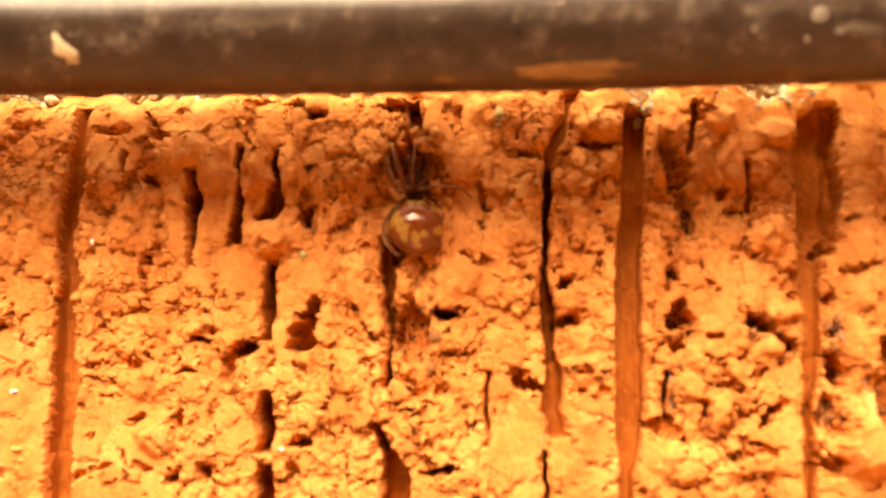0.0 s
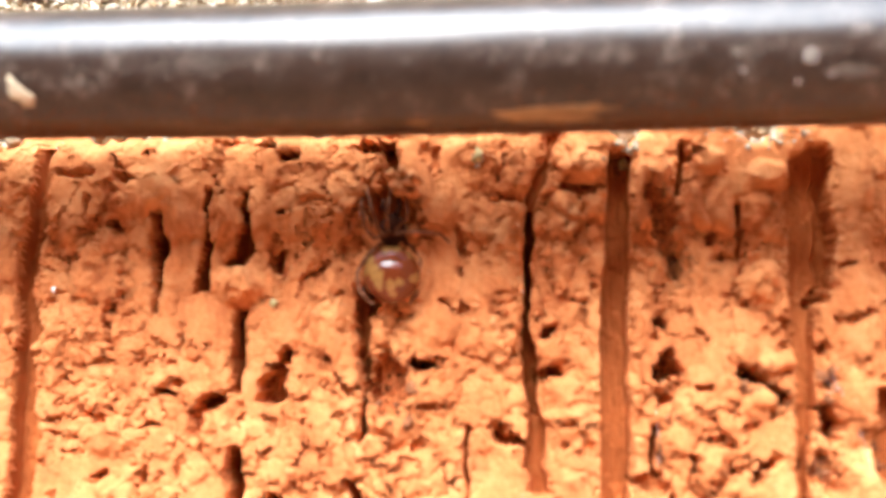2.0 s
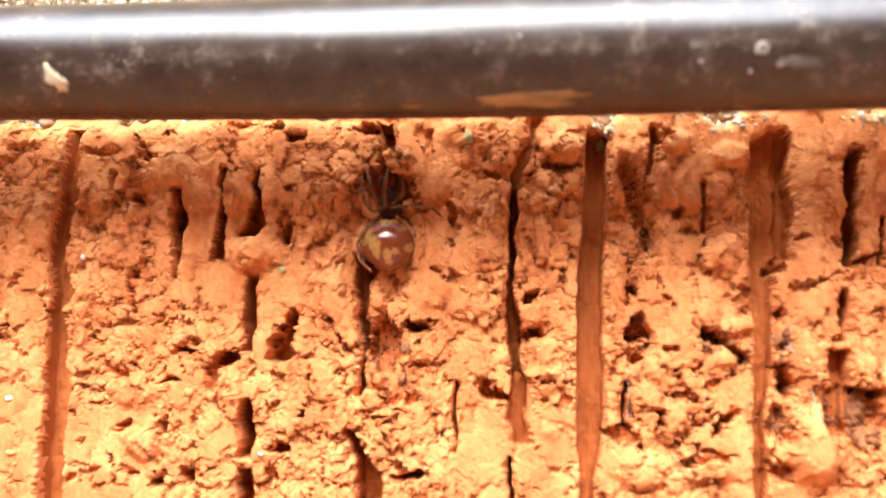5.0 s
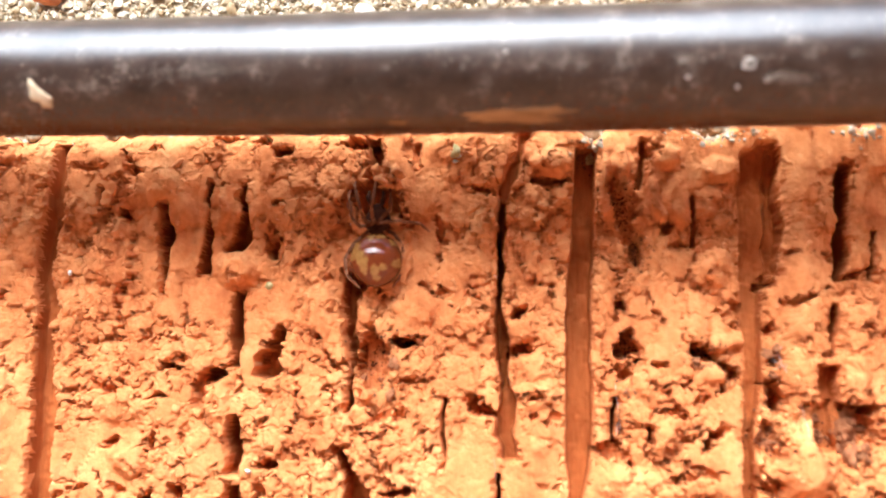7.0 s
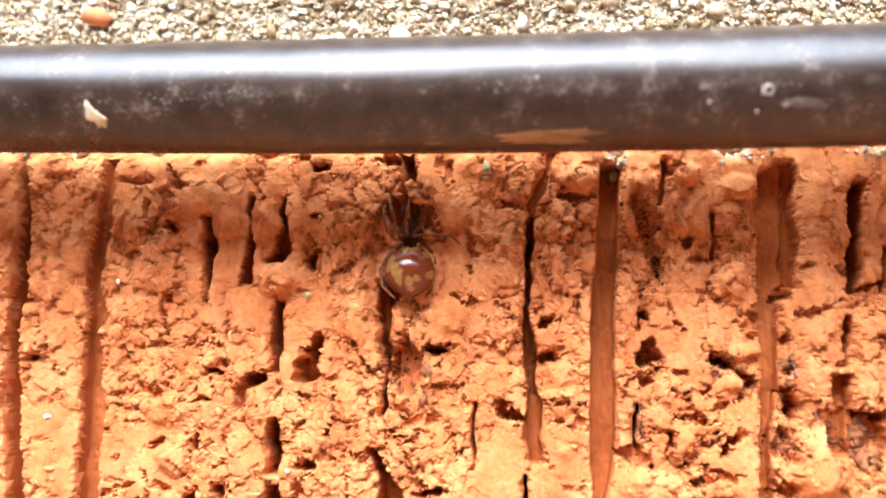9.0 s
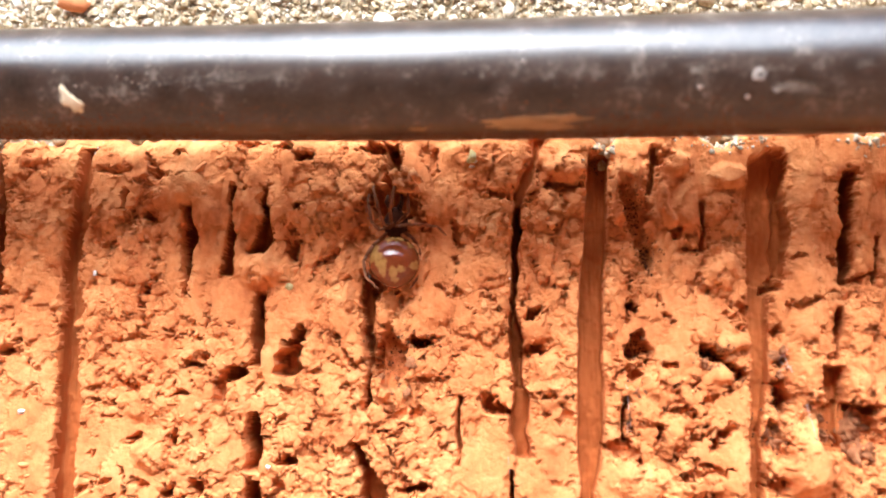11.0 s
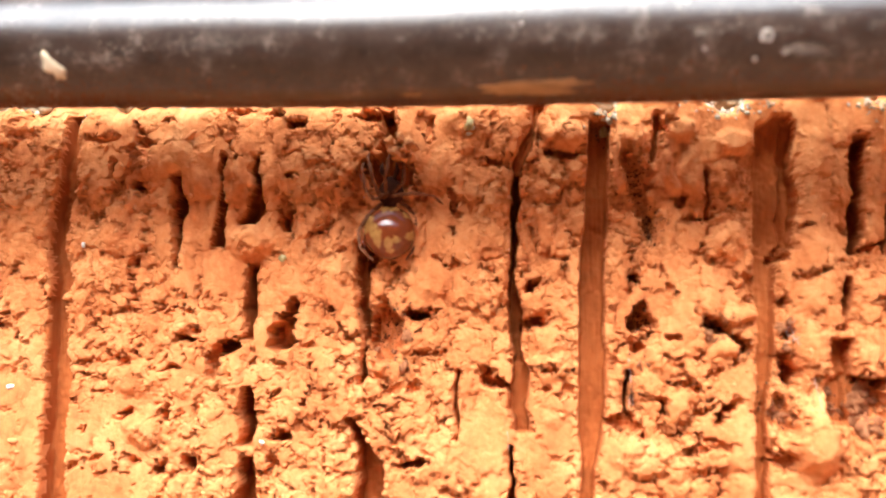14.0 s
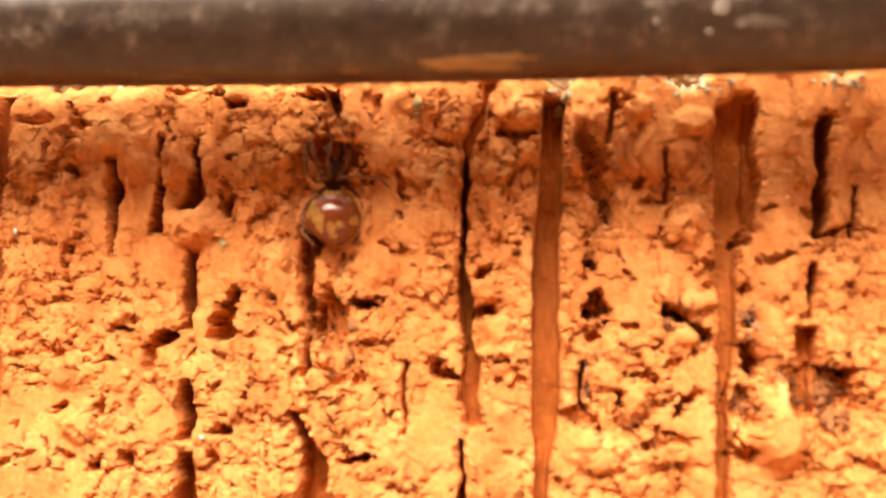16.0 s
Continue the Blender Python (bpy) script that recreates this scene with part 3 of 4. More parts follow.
    for deep, skin, *points in GROOVES:
        deep *= 1.3 if skin else 1.1
        px, pz, pw = zip(*points)
        down = [-v for v in pz]
        centre, half = np.interp(-z, down, px), np.interp(-z, down, pw) / 2
        if not skin:
            centre = centre + 0.16 * rough_noise(x * 0, z, 1.6, 461, 3)
        ends = np.minimum(pz[0] - z, z - pz[-1]) + 0.2 + 2 * ragged
        slack = np.minimum(1.0, 0.35 + half * 0.9)
        aside = half - np.abs(x - centre)
        # a crumbled rim, then the drop, its sides smoother than its brow
        rim = np.minimum(half - np.abs(sx - centre) + slack * (0.25 * warp_x + 0.06 * fray_x), ends)
        h = h + step(-0.2, 0.02, rim) * np.minimum(0.0, -0.45 - 0.3 * h)
        drop = np.minimum(aside + slack * (0.12 * broad if skin else 0.3 * broad + 0.1 * far_warp_x), np.minimum(pz[0] - z, z - pz[-1]) + 0.2 + 0.2 * warp_x)
        h = h + step(-0.08, 0.16, drop) * (np.minimum(floor - deep, h) - h)
    for cx, cz, rx, rz, lean, deep in PITS:
        deep *= 1.0 if deep < 2.3 else 1.3
        size = min(rx, rz)
        sway = min(0.65, 0.2 + 0.4 * size)
        inside = (1 - ellipse(sx + sway * far_warp_x, sz + sway * far_warp_z, cx, cz, rx, rz, lean)) * size + 0.5 * ragged * min(1.0, 0.3 + size)
        h = h + step(-0.12, 0.04, inside) * np.minimum(0.0, -0.35 - 0.1 * deep)
        inside = (1 - ellipse(0.4 * x + 0.6 * sx + sway * warp_x, 0.4 * z + 0.6 * sz + sway * warp_z, cx, cz, rx, rz, lean)) * size
        h = h + step(-0.06, 0.10 + 0.1 * size, inside) * (np.minimum(2 * floor - deep, h) - h)
    for x0, z0, x1, z1, wide in CRACKS:
        ax, az = sx - x0 + 0.3 * warp_x, sz - z0 + 0.3 * warp_z
        dx, dz = x1 - x0, z1 - z0
        t = np.clip((ax * dx + az * dz) / (dx * dx + dz * dz), 0, 1)
        away = np.hypot(ax - t * dx, az - t * dz)
        cut = 1 - step(0.0, 0.12, away - wide / 2 * (0.5 + 0.5 * np.sin(np.pi * t)) + 0.6 * ragged)
        h = h + cut * (np.minimum(h, 0.4 * h - 0.8) - h)
    dips = sum(d * np.exp(-(((x - at) / wide) ** 2)) for at, wide, d in ((-31.5, 1.4, 1.2), (-3.0, 1.0, 1.0), (16.2, 1.4, 1.8), (26.3, 2.2, 1.6), (38.5, 2.0, 1.5)))
    edge = BRICK_TOP + 0.5 * rough_noise(x, z * 0, 3.0, 161, 4) - dips - z + 1.0 * (1 - step(-8, -2, x))
    h -= np.where(x < -5, 3.4, 4.0) * (1 - step(-0.6, 1.3 + 2.0 * (1 - step(-8, -2, x)), edge)) ** 1.5
    return np.clip(h, -8.0, 3.2)


def graded(lo, hi, fine_lo, fine_hi, fine, coarse):
    return np.concatenate([np.arange(lo, fine_lo, coarse), np.arange(fine_lo, fine_hi, fine), np.linspace(fine_hi, hi, max(2, int((hi - fine_hi) / coarse)))])


def build_brick():
    xs = graded(BRICK_WEST, BRICK_EAST, -47, 49, 0.085, 1.0)
    zs = graded(BRICK_FOOT, BRICK_TOP + 0.6, -29.5, BRICK_TOP + 0.5, 0.085, 1.0)
    x, z = np.meshgrid(xs, zs)
    h = brick_relief(x, z)
    nz, nx = x.shape
    front = np.stack([x, -h, z], -1).reshape(-1, 3)
    index = np.arange(nx * nz).reshape(nz, nx)
    quads = np.stack([index[:-1, :-1], index[:-1, 1:], index[1:, 1:], index[1:, :-1]], -1).reshape(-1, 4)
    # the sides, top and bottom run back from the rim, and the back closes it
    rim = np.concatenate([index[0, :], index[1:, -1], index[-1, -2::-1], index[-2:0:-1, 0]])
    back = front[rim].copy()
    back[:, 1] = BRICK_DEEP
    behind = np.arange(len(rim)) + len(front)
    after = np.roll(np.arange(len(rim)), -1)
    skirt = np.stack([rim, behind, behind[after], rim[after]], -1)
    corners = np.array([[BRICK_WEST, BRICK_DEEP, BRICK_FOOT], [BRICK_EAST, BRICK_DEEP, BRICK_FOOT], [BRICK_EAST, BRICK_DEEP, zs[-1]], [BRICK_WEST, BRICK_DEEP, zs[-1]]])
    last = len(front) + len(back)
    verts = np.concatenate([front, back, corners]) * MM
    faces = np.concatenate([quads, skirt, [[last + 3, last + 2, last + 1, last]]])
    me = raw_mesh("brick", verts, faces, CLAY)
    # grooves and slots get smooth, darker red burnt skin, with shade put into its colour
    me.materials.append(SHADED_SKIN)
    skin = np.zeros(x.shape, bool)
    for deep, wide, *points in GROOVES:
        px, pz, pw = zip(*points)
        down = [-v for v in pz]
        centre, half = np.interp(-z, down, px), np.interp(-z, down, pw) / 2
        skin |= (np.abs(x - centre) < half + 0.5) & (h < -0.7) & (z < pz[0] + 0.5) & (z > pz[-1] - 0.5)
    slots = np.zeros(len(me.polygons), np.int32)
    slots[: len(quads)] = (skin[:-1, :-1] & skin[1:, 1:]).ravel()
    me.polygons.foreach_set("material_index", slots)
    brick = new("brick", me)
    return tagged(brick, "weathered orange facing brick with crumbling vertically dragged face", "brick")


brick = build_brick()


def face_at(x, z):
    """The y of the brick's face at (x, z) in mm."""
    return -float(brick_relief(np.array([[x]]), np.array([[z]]))[0, 0])


# ---- the band of pebbly concrete above the brick ----
def band_relief(x, z):
    return -1.6 + 0.3 * rough_noise(x, z, 3, 201, 3) - 1.2 * (1 - step(6.0, 11.0, z)) - 6.0 * np.exp(-(((x + 2.4) / 2.2) ** 2)) * (1 - step(10.0, 13.0, z)) - 5.0 * np.exp(-(((x + 31.6) / 1.8) ** 2)) * (1 - step(10.0, 13.0, z))


def build_concrete():
    xs, zs = np.arange(-104, 111.1, 0.5), np.arange(8.0, 60.1, 0.5)
    x, z = np.meshgrid(xs, zs)
    h = band_relief(x, z)
    nz, nx = x.shape
    verts = np.stack([x, -h, z], -1).reshape(-1, 3)
    i = np.arange(nx * nz).reshape(nz, nx)
    quads = np.stack([i[:-1, :-1], i[:-1, 1:], i[1:, 1:], i[1:, :-1]], -1).reshape(-1, 4)
    rim = np.concatenate([i[0, :], i[1:, -1], i[-1, -2::-1], i[-2:0:-1, 0]])
    back = verts[rim].copy()
    back[:, 1] = 100
    b = np.arange(len(rim)) + len(verts)
    after = np.roll(np.arange(len(rim)), -1)
    skirt = np.stack([rim, b, b[after], rim[after]], -1)
    band = new("concrete_band", raw_mesh("concrete_band", np.concatenate([verts, back]) * MM, np.concatenate([quads, skirt]), CEMENT))
    return tagged(band, "grey exposed-aggregate concrete band above the brick", "concrete", kind="structure")


concrete = build_concrete()


def band_y(x, z):
    return -float(band_relief(np.array([[x]]), np.array([[z]]))[0, 0])


def scatter_pebbles():
    """Large pebbles singly, sand and grit between them joined."""
    shapes = [pebble_mesh("pebble", s, PEBBLE) for s in range(7)]
    r = random.Random(5)
    placed = []
    tries = 0
    while len(placed) < 295 and tries < 9000:
        tries += 1
        x, z = r.uniform(-47, 47), r.uniform(15.5, 26.5) if r.random() < 0.9 else r.uniform(8.5, 12)
        d = min(2.3, 0.65 + r.expovariate(3.6))
        if any((x - a) ** 2 + (z - b) ** 2 < (0.46 * (d + c)) ** 2 for a, b, c in placed):
            continue
        placed.append((x, z, d))
        ob = part("pebble", r.choice(shapes), PEBBLE, concrete)
        ob.matrix_local = Matrix.LocRotScale(Vector((x, band_y(x, z) - 0.2 * d, z)) * MM, Euler([r.uniform(0, 6.3) for _ in range(3)]),
                                             Vector((d * r.uniform(0.85, 1.3), d * r.uniform(0.75, 1), d * r.uniform(0.75, 1))) * MM)
    bm = bmesh.new()
    bmesh.ops.create_icosphere(bm, subdivisions=1, radius=0.5)
    base = np.array([v.co[:] for v in bm.verts])
    tri = np.array([[v.index for v in f.verts] for f in bm.faces])
    bm.free()
    g = np.random.default_rng(9)
    verts, faces = [], []
    spots = np.stack([g.uniform(-47, 47, 17000), np.where(np.arange(17000) > 2500, g.uniform(15, 26.5, 17000), g.uniform(8.3, 14.5, 17000))])
    depths = -band_relief(spots[0][None], spots[1][None])[0]
    for k in range(17000):
        x, z = spots[:, k]
        d = min(1.1, 0.25 + g.exponential(0.14))
        q = base * (1 + 0.2 * g.standard_normal((len(base), 1))) * d * g.uniform(0.7, 1.25, 3)
        verts.append(q + [x, depths[k] - 0.15 * d + 0.08 * g.standard_normal(), z])
        faces.append(tri + k * len(base))
    grit = new("grit", raw_mesh("grit", np.concatenate(verts) * MM, np.concatenate(faces), GRIT, False))
    grit.parent = concrete
    tagged(grit, "pale sand and grit set in the concrete", kind="stuff")
    chip = part("pebble", clod_mesh("brick_chip", 4, BRICK_CHIP, 1, 0.3), None, concrete, "orange brick chip")
    chip.matrix_local = Matrix.LocRotScale(Vector((-33.3, 0.6, 22.6)) * MM, Euler((0.4, 0.3, 0.2)), Vector((3.2, 2.0, 2.5)) * MM)


# ---- the cable ----
def cable_axis(x):
    """Axis (y, z) and radius of the cable at x, in mm."""
    y = np.interp(x, (-600, -300, -38, 40, 300, 600), (-4.6, -4.8, -8.8, -9.6, -5.0, -4.6))
    z = np.interp(x, (-600, -300, -60, -38, -3, 12, 37, 60, 300, 600), (24, 18, 13.4, 12.5, 11.55, 11.3, 11.08, 11.0, 14, 18))
    r = np.interp(x, (-60, -38, 0, 37, 60), (4.55, 4.6, 4.86, 4.87, 4.87))
    return float(y), float(z), float(r)


def smooth_axis(x):
    rows = [cable_axis(x + d) for d in range(-14, 15, 2)]
    return tuple(sum(v) / len(rows) for v in zip(*rows))


def on_cable(x, turn, proud=0.0):
    """A point on the sheath: turn in degrees from straight out of the wall, upwards."""
    y, z, r = smooth_axis(x)
    a = radians(turn)
    return Vector((x, y - (r + proud) * math.cos(a), z + (r + proud) * math.sin(a))) * MM


def build_cable():
    thing = new("cable")
    stations = np.concatenate([np.arange(-600, -60, 20), np.arange(-60, 60, 1.0), np.arange(60, 601, 20)])
    sides = 72
    verts, faces = [], []
    for x in stations:
        y, z, r = smooth_axis(x)
        for k in range(sides):
            a = k * math.tau / sides
            d = r + 0.05 * noise.noise(Vector((x * 0.08, 2 * math.cos(a), 2 * math.sin(a)))) + 0.02 * noise.noise(Vector((x * 0.4, 5 * math.cos(a), 5 * math.sin(a))))
            verts.append((x, y + d * math.cos(a), z + d * math.sin(a)))
    for i in range(len(stations) - 1):
        for k in range(sides):
            faces.append((i * sides + k, i * sides + (k + 1) % sides, (i + 1) * sides + (k + 1) % sides, (i + 1) * sides + k))
    part("sheath", raw_mesh("sheath", np.array(verts) * MM, faces, CABLE), None, thing)
    return tagged(thing, "thick black rubber-sheathed cable, scuffed and paint-flecked, strung along the wall", "cable")


def patch(name, mat, parent, x, turn, long, tall, lean=0.0, seed=1, thick=0.05, ring=0.0, label="", jag=0.8, shape=None):
    """A thin ragged fleck bent round the cable; long and tall in mm."""
    bm = bmesh.new()
    count, rows = 36, 5
    _, _, r = smooth_axis(x)
    outline = []
    for k in range(count):
        a = k * math.tau / count
        d = 1 + jag * noise.noise(Vector((math.cos(a) * 1.7 + seed * 7, math.sin(a) * 1.7, seed))) + 0.5 * jag * noise.noise(Vector((math.cos(a) * 5 + seed, math.sin(a) * 5, seed * 3)))
        if shape:
            f = k * len(shape) / count
            (u0, v0), (u1, v1) = shape[int(f)], shape[(int(f) + 1) % len(shape)]
            e = f - int(f)
            outline.append((d * (u0 + (u1 - u0) * e), d * (v0 + (v1 - v0) * e)))
        else:
            outline.append((d * long / 2 * math.cos(a), d * tall / 2 * math.sin(a)))
    loops = []
    for j in range(rows + 1):
        f = ring + (1 - ring) * j / rows
        loop = []
        for u, v in outline:
            u, v = u * f, v * f
            c, s = math.cos(radians(lean)), math.sin(radians(lean))
            u, v = u * c - v * s, u * s + v * c
            high = thick * (1 - (2 * j / rows - 1) ** 4 if ring else 1 - (j / rows) ** 6)
            loop.append(bm.verts.new(on_cable(x + u, turn + math.degrees(v / r), 0.04 + high if j < rows else -0.03)))
        loops.append(loop)
    for a, b in zip(loops, loops[1:]):
        for k in range(count):
            bm.faces.new((a[k], b[k], b[(k + 1) % count], a[(k + 1) % count]))
    bmesh.ops.remove_doubles(bm, verts=bm.verts, dist=1e-7)
    bmesh.ops.recalc_face_normals(bm, faces=bm.faces)
    return part(name, bm, mat, parent, label)


cable = build_cable()
sheath = cable.children[0]


def turn_for(x, z, eye=(9.7, -94.0, -9.9)):
    """The turn round the cable at which a point aimed at (x, -12.5, z) from the open side meets the sheath."""
    d = Vector((x, -12.5, z)) - Vector(eye)
    y, zc, r = smooth_axis(x)
    o = Vector((eye[1] - y, eye[2] - zc))
    w = Vector((d.y, d.z)).normalized()
    b = o.dot(w)
    c = o.length_squared - r * r
    k = -b - math.sqrt(max(0.0, b * b - c))
    p = o + k * w
    return math.degrees(math.atan2(p.y, -p.x))


def dress_cable():
    for name, mat, label, x, z, long, tall, lean, seed, ring, jag in (
        ("scuff", TAN_SCUFF, "tan scuff", 9.9, 7.0, 8.6, 1.7, 3, 2, 0, 0.8),
        ("scuff", TAN_SCUFF, "tan scuff", 0.7, 6.8, 1.8, 0.5, 0, 3, 0, 0.8),
        ("paint_spot", PALE_SPOT, "pale ring of paint", 26.8, 10.2, 1.05, 1.0, 0, 4, 0.4, 0.3),
        ("paint_spot", PALE_SPOT, "", 28.1, 8.95, 0.52, 0.46, 0, 6, 0, 0.2),
        ("paint_spot", PALE_SPOT, "", 26.0, 8.5, 0.36, 0.4, 0, 7, 0, 0.3),
        ("paint_spot", PALE_SPOT, "", 22.4, 9.4, 0.34, 0.36, 0, 8, 0, 0.3),
        ("paint_spot", PALE_SPOT, "", 9.2, 11.9, 0.35, 0.3, 0, 10, 0, 0.5),
    ):
        patch(name, mat, sheath, x, turn_for(x, z), long, tall, lean, seed, 0.02 if mat in (TAN_SCUFF, SCUFF, PALE_SPOT) else 0.06, ring, label, jag)
    boot = [(-0.6, 1.2), (-0.2, 1.05), (0.25, 0.5), (0.8, 0.0), (1.3, -0.75), (0.9, -0.85), (0.25, -1.25), (-0.1, -0.8), (-0.8, -0.15), (-0.75, 0.45)]
    patch("mortar_fleck", MORTAR_SPLASH, sheath, -27.1, turn_for(-27.1, 9.85), 1, 1, 0, 5, 0.07, 0, "cream mortar fleck", 0.5, boot)


dress_cable()


def dust_cable():
    """Pale dust caught in the sheath's grain, thickest in a few smears."""
    r = random.Random(17)
    bm = bmesh.new()
    for cx, cz, sx, sz, count in ((-14.6, 11.3, 4.0, 0.4, 170), (-13, 11.4, 2.5, 0.25, 90), (20, 11.3, 5, 0.5, 40), (31, 10.8, 4, 0.5, 40), (-38, 11.5, 3, 0.5, 40), (0, 10.6, 22, 1.4, 110), (8, 11.2, 5, 0.5, 40), (29.7, 9.15, 0.75, 0.22, 260), (34.4, 10.8, 0.5, 0.2, 60), (22.3, 10.9, 0.4, 0.25, 40), (31.0, 8.6, 0.6, 0.2, 30), (23, 10.9, 1.0, 0.3, 40)):
        for _ in range(2 * count):
            x, z = r.gauss(cx, sx), r.gauss(cz, sz)
            turn = turn_for(x, z)
            d = min(0.25, 0.05 + r.expovariate(22))
            n = 6
            rim = []
            for k in range(n):
                a = k * math.tau / n
                e = d / 2 * r.uniform(0.6, 1.3)
                rim.append(bm.verts.new(on_cable(x + e * 1.3 * math.cos(a), turn + math.degrees(e * math.sin(a) / 4.7), -0.02)))
            top = bm.verts.new(on_cable(x, turn, 0.03))
            for k in range(n):
                bm.faces.new((rim[k], rim[(k + 1) % n], top))
    bmesh.ops.recalc_face_normals(bm, faces=bm.faces)
    tagged(part("dust", bm, SCUFF, sheath, "pale dust specks"), kind="stuff")


dust_cable()


def clay_dust():
    """Red-brown specks that paint the brick's reflection on the underside of the sheath, thinning upwards."""
    g = np.random.default_rng(41)
    many, n = 16000, 5
    x, turn = g.uniform(-52, 52, many), -82 + 20 * g.standard_normal(many)
    d = np.minimum(0.25, 0.07 + g.exponential(0.045, many))
    verts, faces = [], []
    for k in range(many):
        if turn[k] > -35:
            continue
        y, z, r = smooth_axis(x[k])
        first = len(verts)
        for i in range(n + 1):
            a = i * math.tau / n
            e = 0.0 if i == n else d[k] / 2 * g.uniform(0.6, 1.3)
            b = radians(turn[k]) + e * math.sin(a) / r
            high = r + (0.06 if i == n else -0.02)
            verts.append((x[k] + 1.5 * e * math.cos(a), y - high * math.cos(b), z + high * math.sin(b)))
        faces += [(first + i, first + n, first + (i + 1) % n) for i in range(n)]
    film = part("clay_dust", raw_mesh("clay_dust", np.array(verts) * MM, faces, BRICK_REFLECTION), None, sheath, "red-brown specks painting the brick's reflection under the cable")
    tagged(film, "red-brown specks painting the brick's reflection under the cable", kind="stuff")


clay_dust()


# ---- the spider ----
def build_spider():
    thing = new("spider")
    thing.location = Vector((-2.55, -1.0, -2.6)) * MM
    bm = bmesh.new()
    bmesh.ops.create_uvsphere(bm, u_segments=48, v_segments=32, radius=1)
    for v in bm.verts:
        x, y, z = v.co
        wide = 1 - 0.10 * max(0, -z) ** 2
        v.co = Vector((2.25 * x * wide, 2.15 * y * wide, 2.3 * z)) * (1 + 0.015 * noise.noise(v.co * 3)) * MM
    part("abdomen", bm, ABDOMEN, thing, "glossy chestnut abdomen with cream blotches")
    bm = bmesh.new()
    bmesh.ops.create_uvsphere(bm, u_segments=24, v_segments=16, radius=1)
    for v in bm.verts:
        x, y, z = v.co
        v.co = Vector((1.15 * x * (1 - 0.25 * max(0, z)), 0.8 * y + 1.1, 1.5 * z + 3.6)) * MM
    part("cephalothorax", bm, HEAD, thing)
    bm = bmesh.new()
    for s in (-1, 1):
        tube(bm, [Vector(p) * MM for p in ((0.35 * s, 0.9, 4.8), (0.7 * s, 0.2, 5.5), (0.6 * s, 0.4, 6.1))], [0.2 * MM, 0.22 * MM, 0.1 * MM], 8)
    part("palps", bm, HEAD, thing)
    hip = Vector((-0.1, 0.9, 3.3))
    for path in (
        ((-0.8, -0.8, 3.3), (-1.1, -1.7, 4.4), (-1.8, -0.4, 6.6), (-2.0, 1.6, 7.2)),
        ((-0.2, -0.6, 3.6), (-0.1, -1.8, 4.5), (0.1, -0.6, 6.6), (0.2, 1.8, 7.4)),
        ((-1.3, -0.6, 2.9), (-1.8, -1.5, 3.5), (-2.3, -0.4, 5.7), (-2.4, 1.4, 6.4)),
        ((-2.0, 0.6, 1.6), (-2.75, 0.1, 0.2), (-2.45, -0.6, -1.3), (-1.3, -0.9, -2.4)),
        ((0.8, -0.6, 3.2), (2.1, -1.3, 3.2), (3.9, -0.5, 3.05), (4.6, 0.4, 2.4)),
        ((0.7, -0.2, 3.8), (1.4, -0.9, 4.3), (1.3, -0.2, 5.8), (1.2, 1.0, 7.0)),
        ((1.5, 0.9, 2.3), (2.1, 0.9, 1.4), (2.35, 1.0, 0.0), (2.0, 1.2, -1.4)),
        ((1.6, 1.2, 1.2), (2.2, 1.0, -0.6), (1.9, 0.8, -1.5), (1.3, 0.6, -2.3)),
    ):
        joints = [hip] + [Vector(p) for p in path]
        girth = (0.16, 0.17, 0.15, 0.11, 0.06)
        holder = thing
        for i, (name, a, b) in enumerate(zip(("leg", "patella", "tibia", "tarsus"), joints, joints[1:])):
            bm = bmesh.new()
            cut = a.lerp(b, 0.7)
            tube(bm, [p * MM for p in (a, a.lerp(b, 0.3), cut)], [g * MM for g in (girth[i] * 0.9, girth[i] * 1.08, girth[i] * 0.95)], 10, 0)
            tube(bm, [p * MM for p in (cut, b)], [girth[i] * 0.93 * MM, girth[i + 1] * 0.95 * MM], 10, 1)
            ob = part(name, mesh_of(name, bm, [LEG, LEG_PALE]), None, holder)
            if i == 0:
                holder = ob
    return tagged(thing, "small round-bodied brown spider clinging head-up in a groove of the brick", "spider")


build_spider()


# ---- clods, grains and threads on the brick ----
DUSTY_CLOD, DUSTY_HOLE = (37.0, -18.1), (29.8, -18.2)


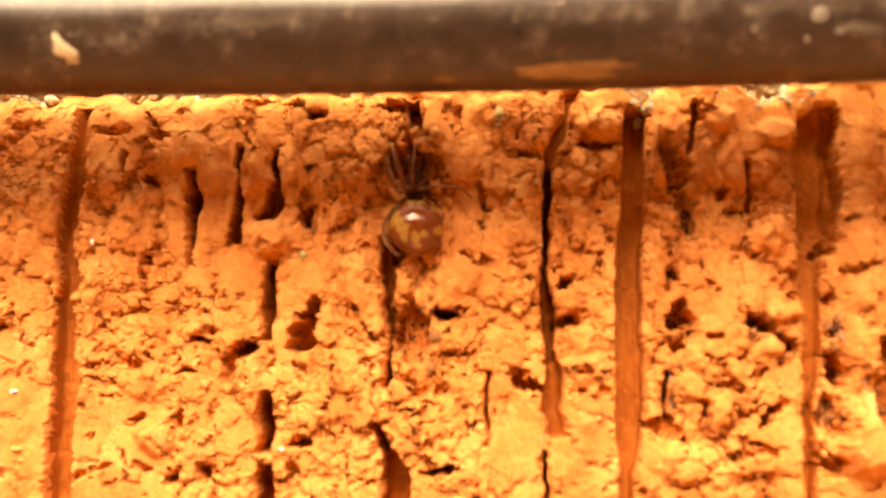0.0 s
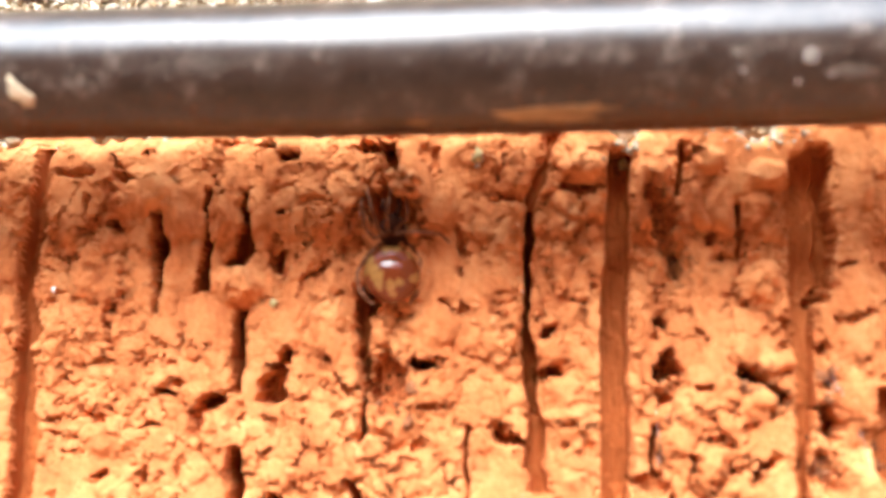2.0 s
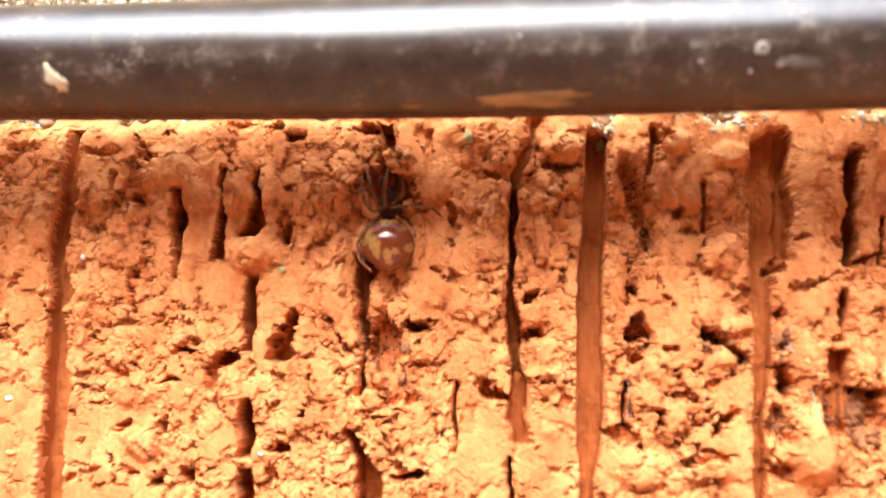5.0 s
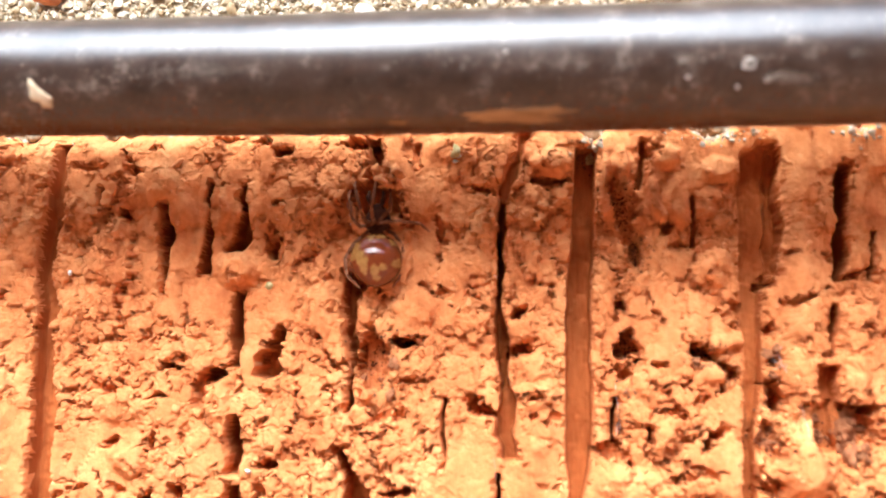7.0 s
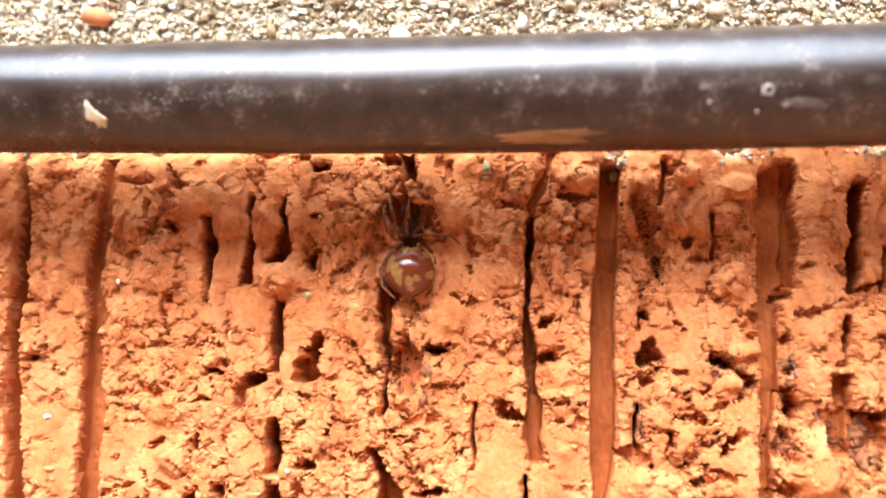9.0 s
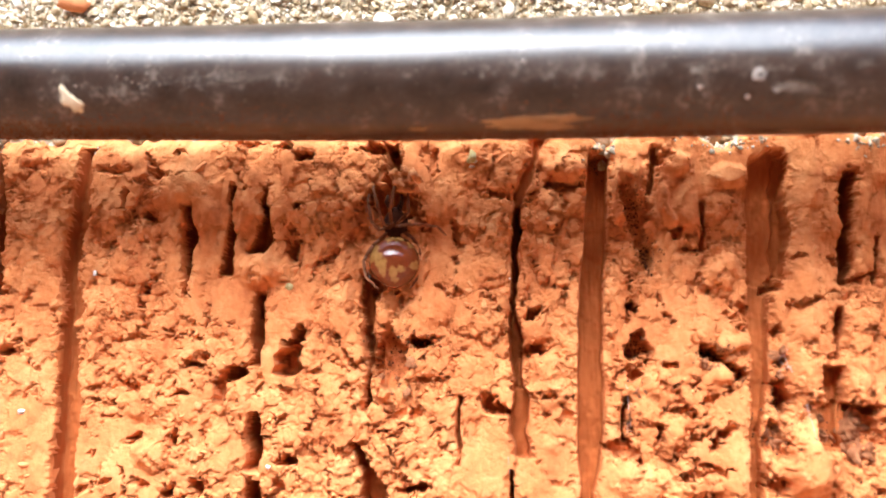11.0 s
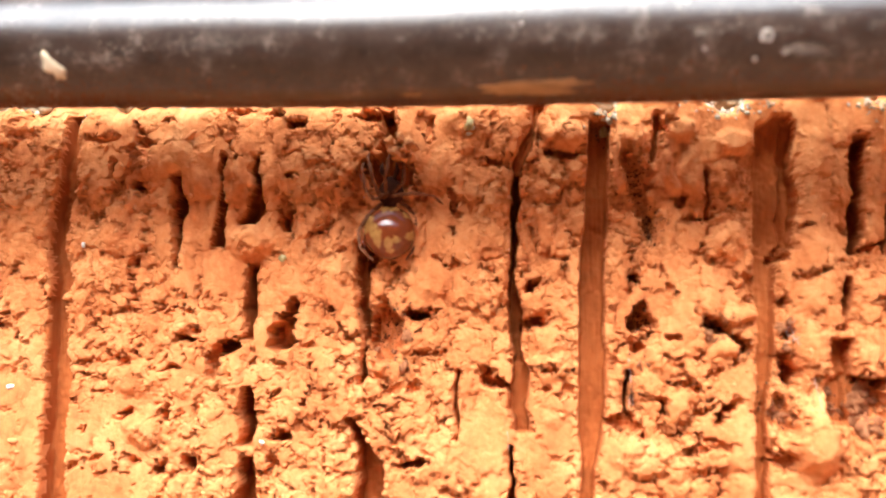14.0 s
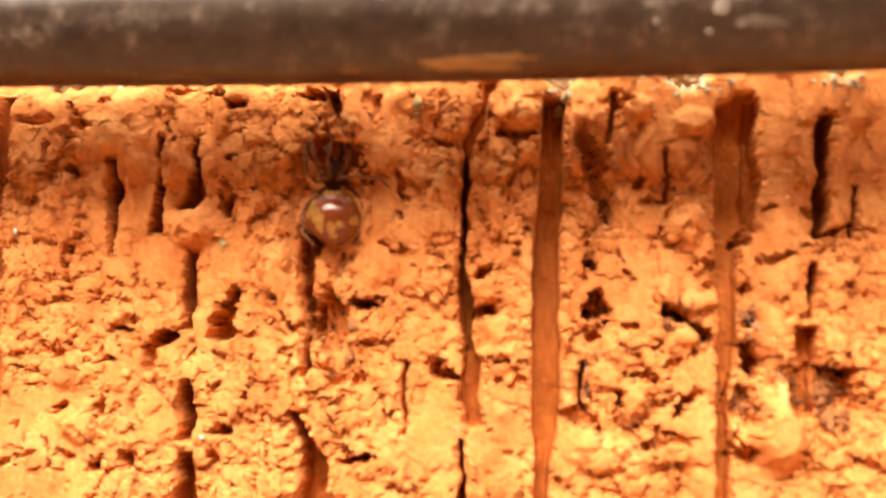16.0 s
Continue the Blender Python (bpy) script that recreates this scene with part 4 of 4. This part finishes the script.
def scatter_crumbs():
    shapes = [clod_mesh("crumb", s, CRUMB, 2, 0.4) for s in range(8)]
    r = random.Random(21)
    spots = [(r.uniform(-45, 46), r.uniform(-26, 7)) for _ in range(1500)]
    ys = -brick_relief(np.array([[x for x, _ in spots]]), np.array([[z for _, z in spots]]))[0]
    made = 0
    for (x, z), y in zip(spots, ys):
        if y > -0.1 or made >= 280:
            continue
        made += 1
        d = min(1.2, 0.3 + r.expovariate(4.5))
        ob = part("crumb", r.choice(shapes), CRUMB, brick)
        ob.matrix_local = Matrix.LocRotScale(Vector((x, y + 0.12 * d, z)) * MM, Euler([r.uniform(0, 6.3) for _ in range(3)]), Vector((d * r.uniform(0.8, 1.3), d * 0.8, d * r.uniform(0.8, 1.2))) * MM)
    # the clod wedged in the groove above the spider
    wedge = [clod_mesh("clod", s + 80, CRUMB, 3, 0.9) for s in range(4)]
    for _ in range(16):
        d = r.uniform(0.6, 1.25)
        ob = part("clod", r.choice(wedge), None, brick)
        ob.matrix_local = Matrix.LocRotScale(Vector((-1.55 + r.gauss(0, 0.55), -1.3 + r.gauss(0, 0.25), 4.6 + r.gauss(0, 0.45))) * MM, Euler([r.uniform(0, 6.3) for _ in range(3)]), Vector((d, d, d)) * MM)
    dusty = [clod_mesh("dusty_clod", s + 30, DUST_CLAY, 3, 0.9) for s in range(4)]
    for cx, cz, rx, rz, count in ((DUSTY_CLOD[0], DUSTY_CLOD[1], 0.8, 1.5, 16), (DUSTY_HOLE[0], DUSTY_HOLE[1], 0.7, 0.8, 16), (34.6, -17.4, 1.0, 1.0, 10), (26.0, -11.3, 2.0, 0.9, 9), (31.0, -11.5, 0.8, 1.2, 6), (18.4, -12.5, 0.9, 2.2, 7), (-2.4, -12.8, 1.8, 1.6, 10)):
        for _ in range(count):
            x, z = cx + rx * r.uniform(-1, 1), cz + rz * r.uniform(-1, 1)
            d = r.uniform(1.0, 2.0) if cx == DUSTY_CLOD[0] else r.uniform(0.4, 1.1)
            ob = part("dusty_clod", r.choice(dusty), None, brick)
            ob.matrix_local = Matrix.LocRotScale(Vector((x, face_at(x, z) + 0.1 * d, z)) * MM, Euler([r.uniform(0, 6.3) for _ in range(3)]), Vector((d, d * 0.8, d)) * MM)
    lime = [clod_mesh("mortar_crumb", s + 60, LIME, 2, 0.75) for s in range(4)]
    for cx, cz, spread, count in ((16.3, 7.3, 0.7, 22), (23.6, 8.0, 0.7, 8), (26.9, 7.6, 1.3, 50), (29.6, 7.9, 0.6, 10), (38.8, 7.4, 1.1, 36), (-31.4, 8.9, 0.4, 7), (4.6, 6.8, 0.4, 6)):
        for _ in range(count):
            x, z = cx + r.gauss(0, spread), cz + r.gauss(0, 0.4)
            d = min(0.85, 0.2 + r.expovariate(5))
            ob = part("mortar_crumb", r.choice(lime), None, brick)
            ob.matrix_local = Matrix.LocRotScale(Vector((x, min(2.6, face_at(x, z)) + 0.05 * d, z)) * MM, Euler([r.uniform(0, 6.3) for _ in range(3)]), Vector((d * r.uniform(0.8, 1.4), d * 0.8, d)) * MM)
    for x, z, d, mat, label in ((-30.3, -3.05, 0.55, QUARTZ, "white quartz grain"), (-36.9, -15.5, 0.65, QUARTZ, "white quartz grain"), (-12.3, -4.5, 0.9, LICHEN, "fleck of yellow-green lichen"),
                                (7.6, -4.1, 0.25, QUARTZ, "white quartz grain"), (4.4, 6.8, 1.3, LICHEN, "fleck of yellow-green lichen"), (-31.6, 8.3, 1.3, LICHEN, "fleck of yellow-green lichen"),
                                (-14.0, -20.5, 0.5, QUARTZ, "white quartz grain"), (16.1, 6.4, 1.2, LICHEN, "fleck of yellow-green lichen")):
        ob = part("grain" if mat is QUARTZ else "lichen", clod_mesh("grain", int(x * 3) % 50, mat, 2, 0.35), None, brick, label)
        ob.matrix_local = Matrix.LocRotScale(Vector((x, face_at(x, z) - 0.05, z)) * MM, None, Vector((d, d * 0.7, d * 1.1)) * MM)


def scatter_dark_grains():
    """Small dark brown grains lodged in a few hollows."""
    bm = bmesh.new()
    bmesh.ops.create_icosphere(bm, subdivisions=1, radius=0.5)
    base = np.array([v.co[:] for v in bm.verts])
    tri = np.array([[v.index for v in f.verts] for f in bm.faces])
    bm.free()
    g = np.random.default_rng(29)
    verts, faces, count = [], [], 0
    for cx, cz, sx, sz, few in GRAIN_HOLLOWS:
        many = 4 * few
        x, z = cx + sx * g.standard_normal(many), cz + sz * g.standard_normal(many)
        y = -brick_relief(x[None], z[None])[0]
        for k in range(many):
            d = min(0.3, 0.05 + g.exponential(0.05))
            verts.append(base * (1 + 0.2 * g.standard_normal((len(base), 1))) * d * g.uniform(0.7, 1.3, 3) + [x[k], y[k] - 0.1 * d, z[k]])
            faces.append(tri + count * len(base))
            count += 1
    grime = new("grime", raw_mesh("grime", np.concatenate(verts) * MM, np.concatenate(faces), DARK_GRAINS, False))
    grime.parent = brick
    tagged(grime, "small dark brown grains lodged in hollows", kind="stuff")


def build_threads():
    r = random.Random(3)
    web = new("cobweb")
    for x, z, dx, dz in ((31.0, -11.0, 0.6, -1.6), (30.6, -11.6, 1.0, -0.6), (31.4, -10.4, -0.9, -1.2), (30.4, -12.4, 1.3, 0.5), (17.5, -13.5, 0.3, -4.0), (17.9, -15.0, -0.4, -2.6), (7.2, -19.6, 0.1, -1.7),
                         (32.6, -15.2, 0.4, -3.0), (-5.4, -1.8, 0.5, -2.4), (-4.9, 0.6, -0.4, 2.2)):
        bm = bmesh.new()
        a, b = Vector((x, face_at(x, z) - 0.1, z)), Vector((x + dx, face_at(x + dx, z + dz) - 0.1, z + dz))
        a.y, b.y = min(a.y, 0.2), min(b.y, 0.2)
        pts = [a.lerp(b, k / 5) + Vector((r.uniform(-0.06, 0.06), 0.12 * math.sin(k / 5 * math.pi), r.uniform(-0.06, 0.06))) for k in range(6)]
        tube(bm, [p * MM for p in pts], [0.02 * MM] * 6, 5)
        part("thread", bm, SILK, web)
    return tagged(web, "wisps of pale cobweb caught in the brick's pits", "cobweb")


# ---- unseen surroundings: plain house wall, plus plain walls and ground added to shape the light ----
def build_surround():
    for name, lo, hi, mat, label in (
        ("wall_house_upper", (-1.8, 0.002, 0.061), (1.8, 0.25, 3.2), RENDERED, "plain house wall above the concrete band"),
        ("wall_house_lower", (-1.8, 0.002, -0.7), (1.8, 0.25, -0.067), RENDERED, "plain house wall below the brick"),
        ("wall_house_west", (-1.8, 0.003, -0.067), (-0.106, 0.25, 0.061), RENDERED, "plain house wall beside the brick"),
        ("wall_house_east", (0.113, 0.003, -0.067), (1.8, 0.25, 0.061), RENDERED, "plain house wall beside the brick"),
        ("wall_core", (-0.106, 0.103, -0.067), (0.113, 0.25, 0.061), RENDERED, "masonry behind the brick"),
        ("wall_garden", (-1.8, -1.7, -0.7), (1.8, -1.5, 0.95), RED_WALL, "plain red-brown unseen wall opposite, added to cut low sky light"),
        ("wall_end_west", (-1.8, -1.5, -0.7), (-1.65, 0.002, 1.5), RED_WALL, "plain red-brown unseen wall added to cut side light"),
        ("wall_end_east", (1.65, -1.5, -0.7), (1.8, 0.002, 1.5), RED_WALL, "plain red-brown unseen wall added to cut side light"),
        ("ground", (-1.8, -1.7, -0.75), (1.8, 0.25, -0.7), WARM_GROUND, "plain brown unseen ground, coloured to throw up warm light"),
    ):
        bm = bmesh.new()
        box(bm, lo, hi)
        ob = new(name, mesh_of(name, bm, mat, False))
        tagged(ob, label, "ground" if name == "ground" else "wall", kind="structure")


build_surround()
build_threads()
scatter_crumbs()
scatter_dark_grains()
scatter_pebbles()
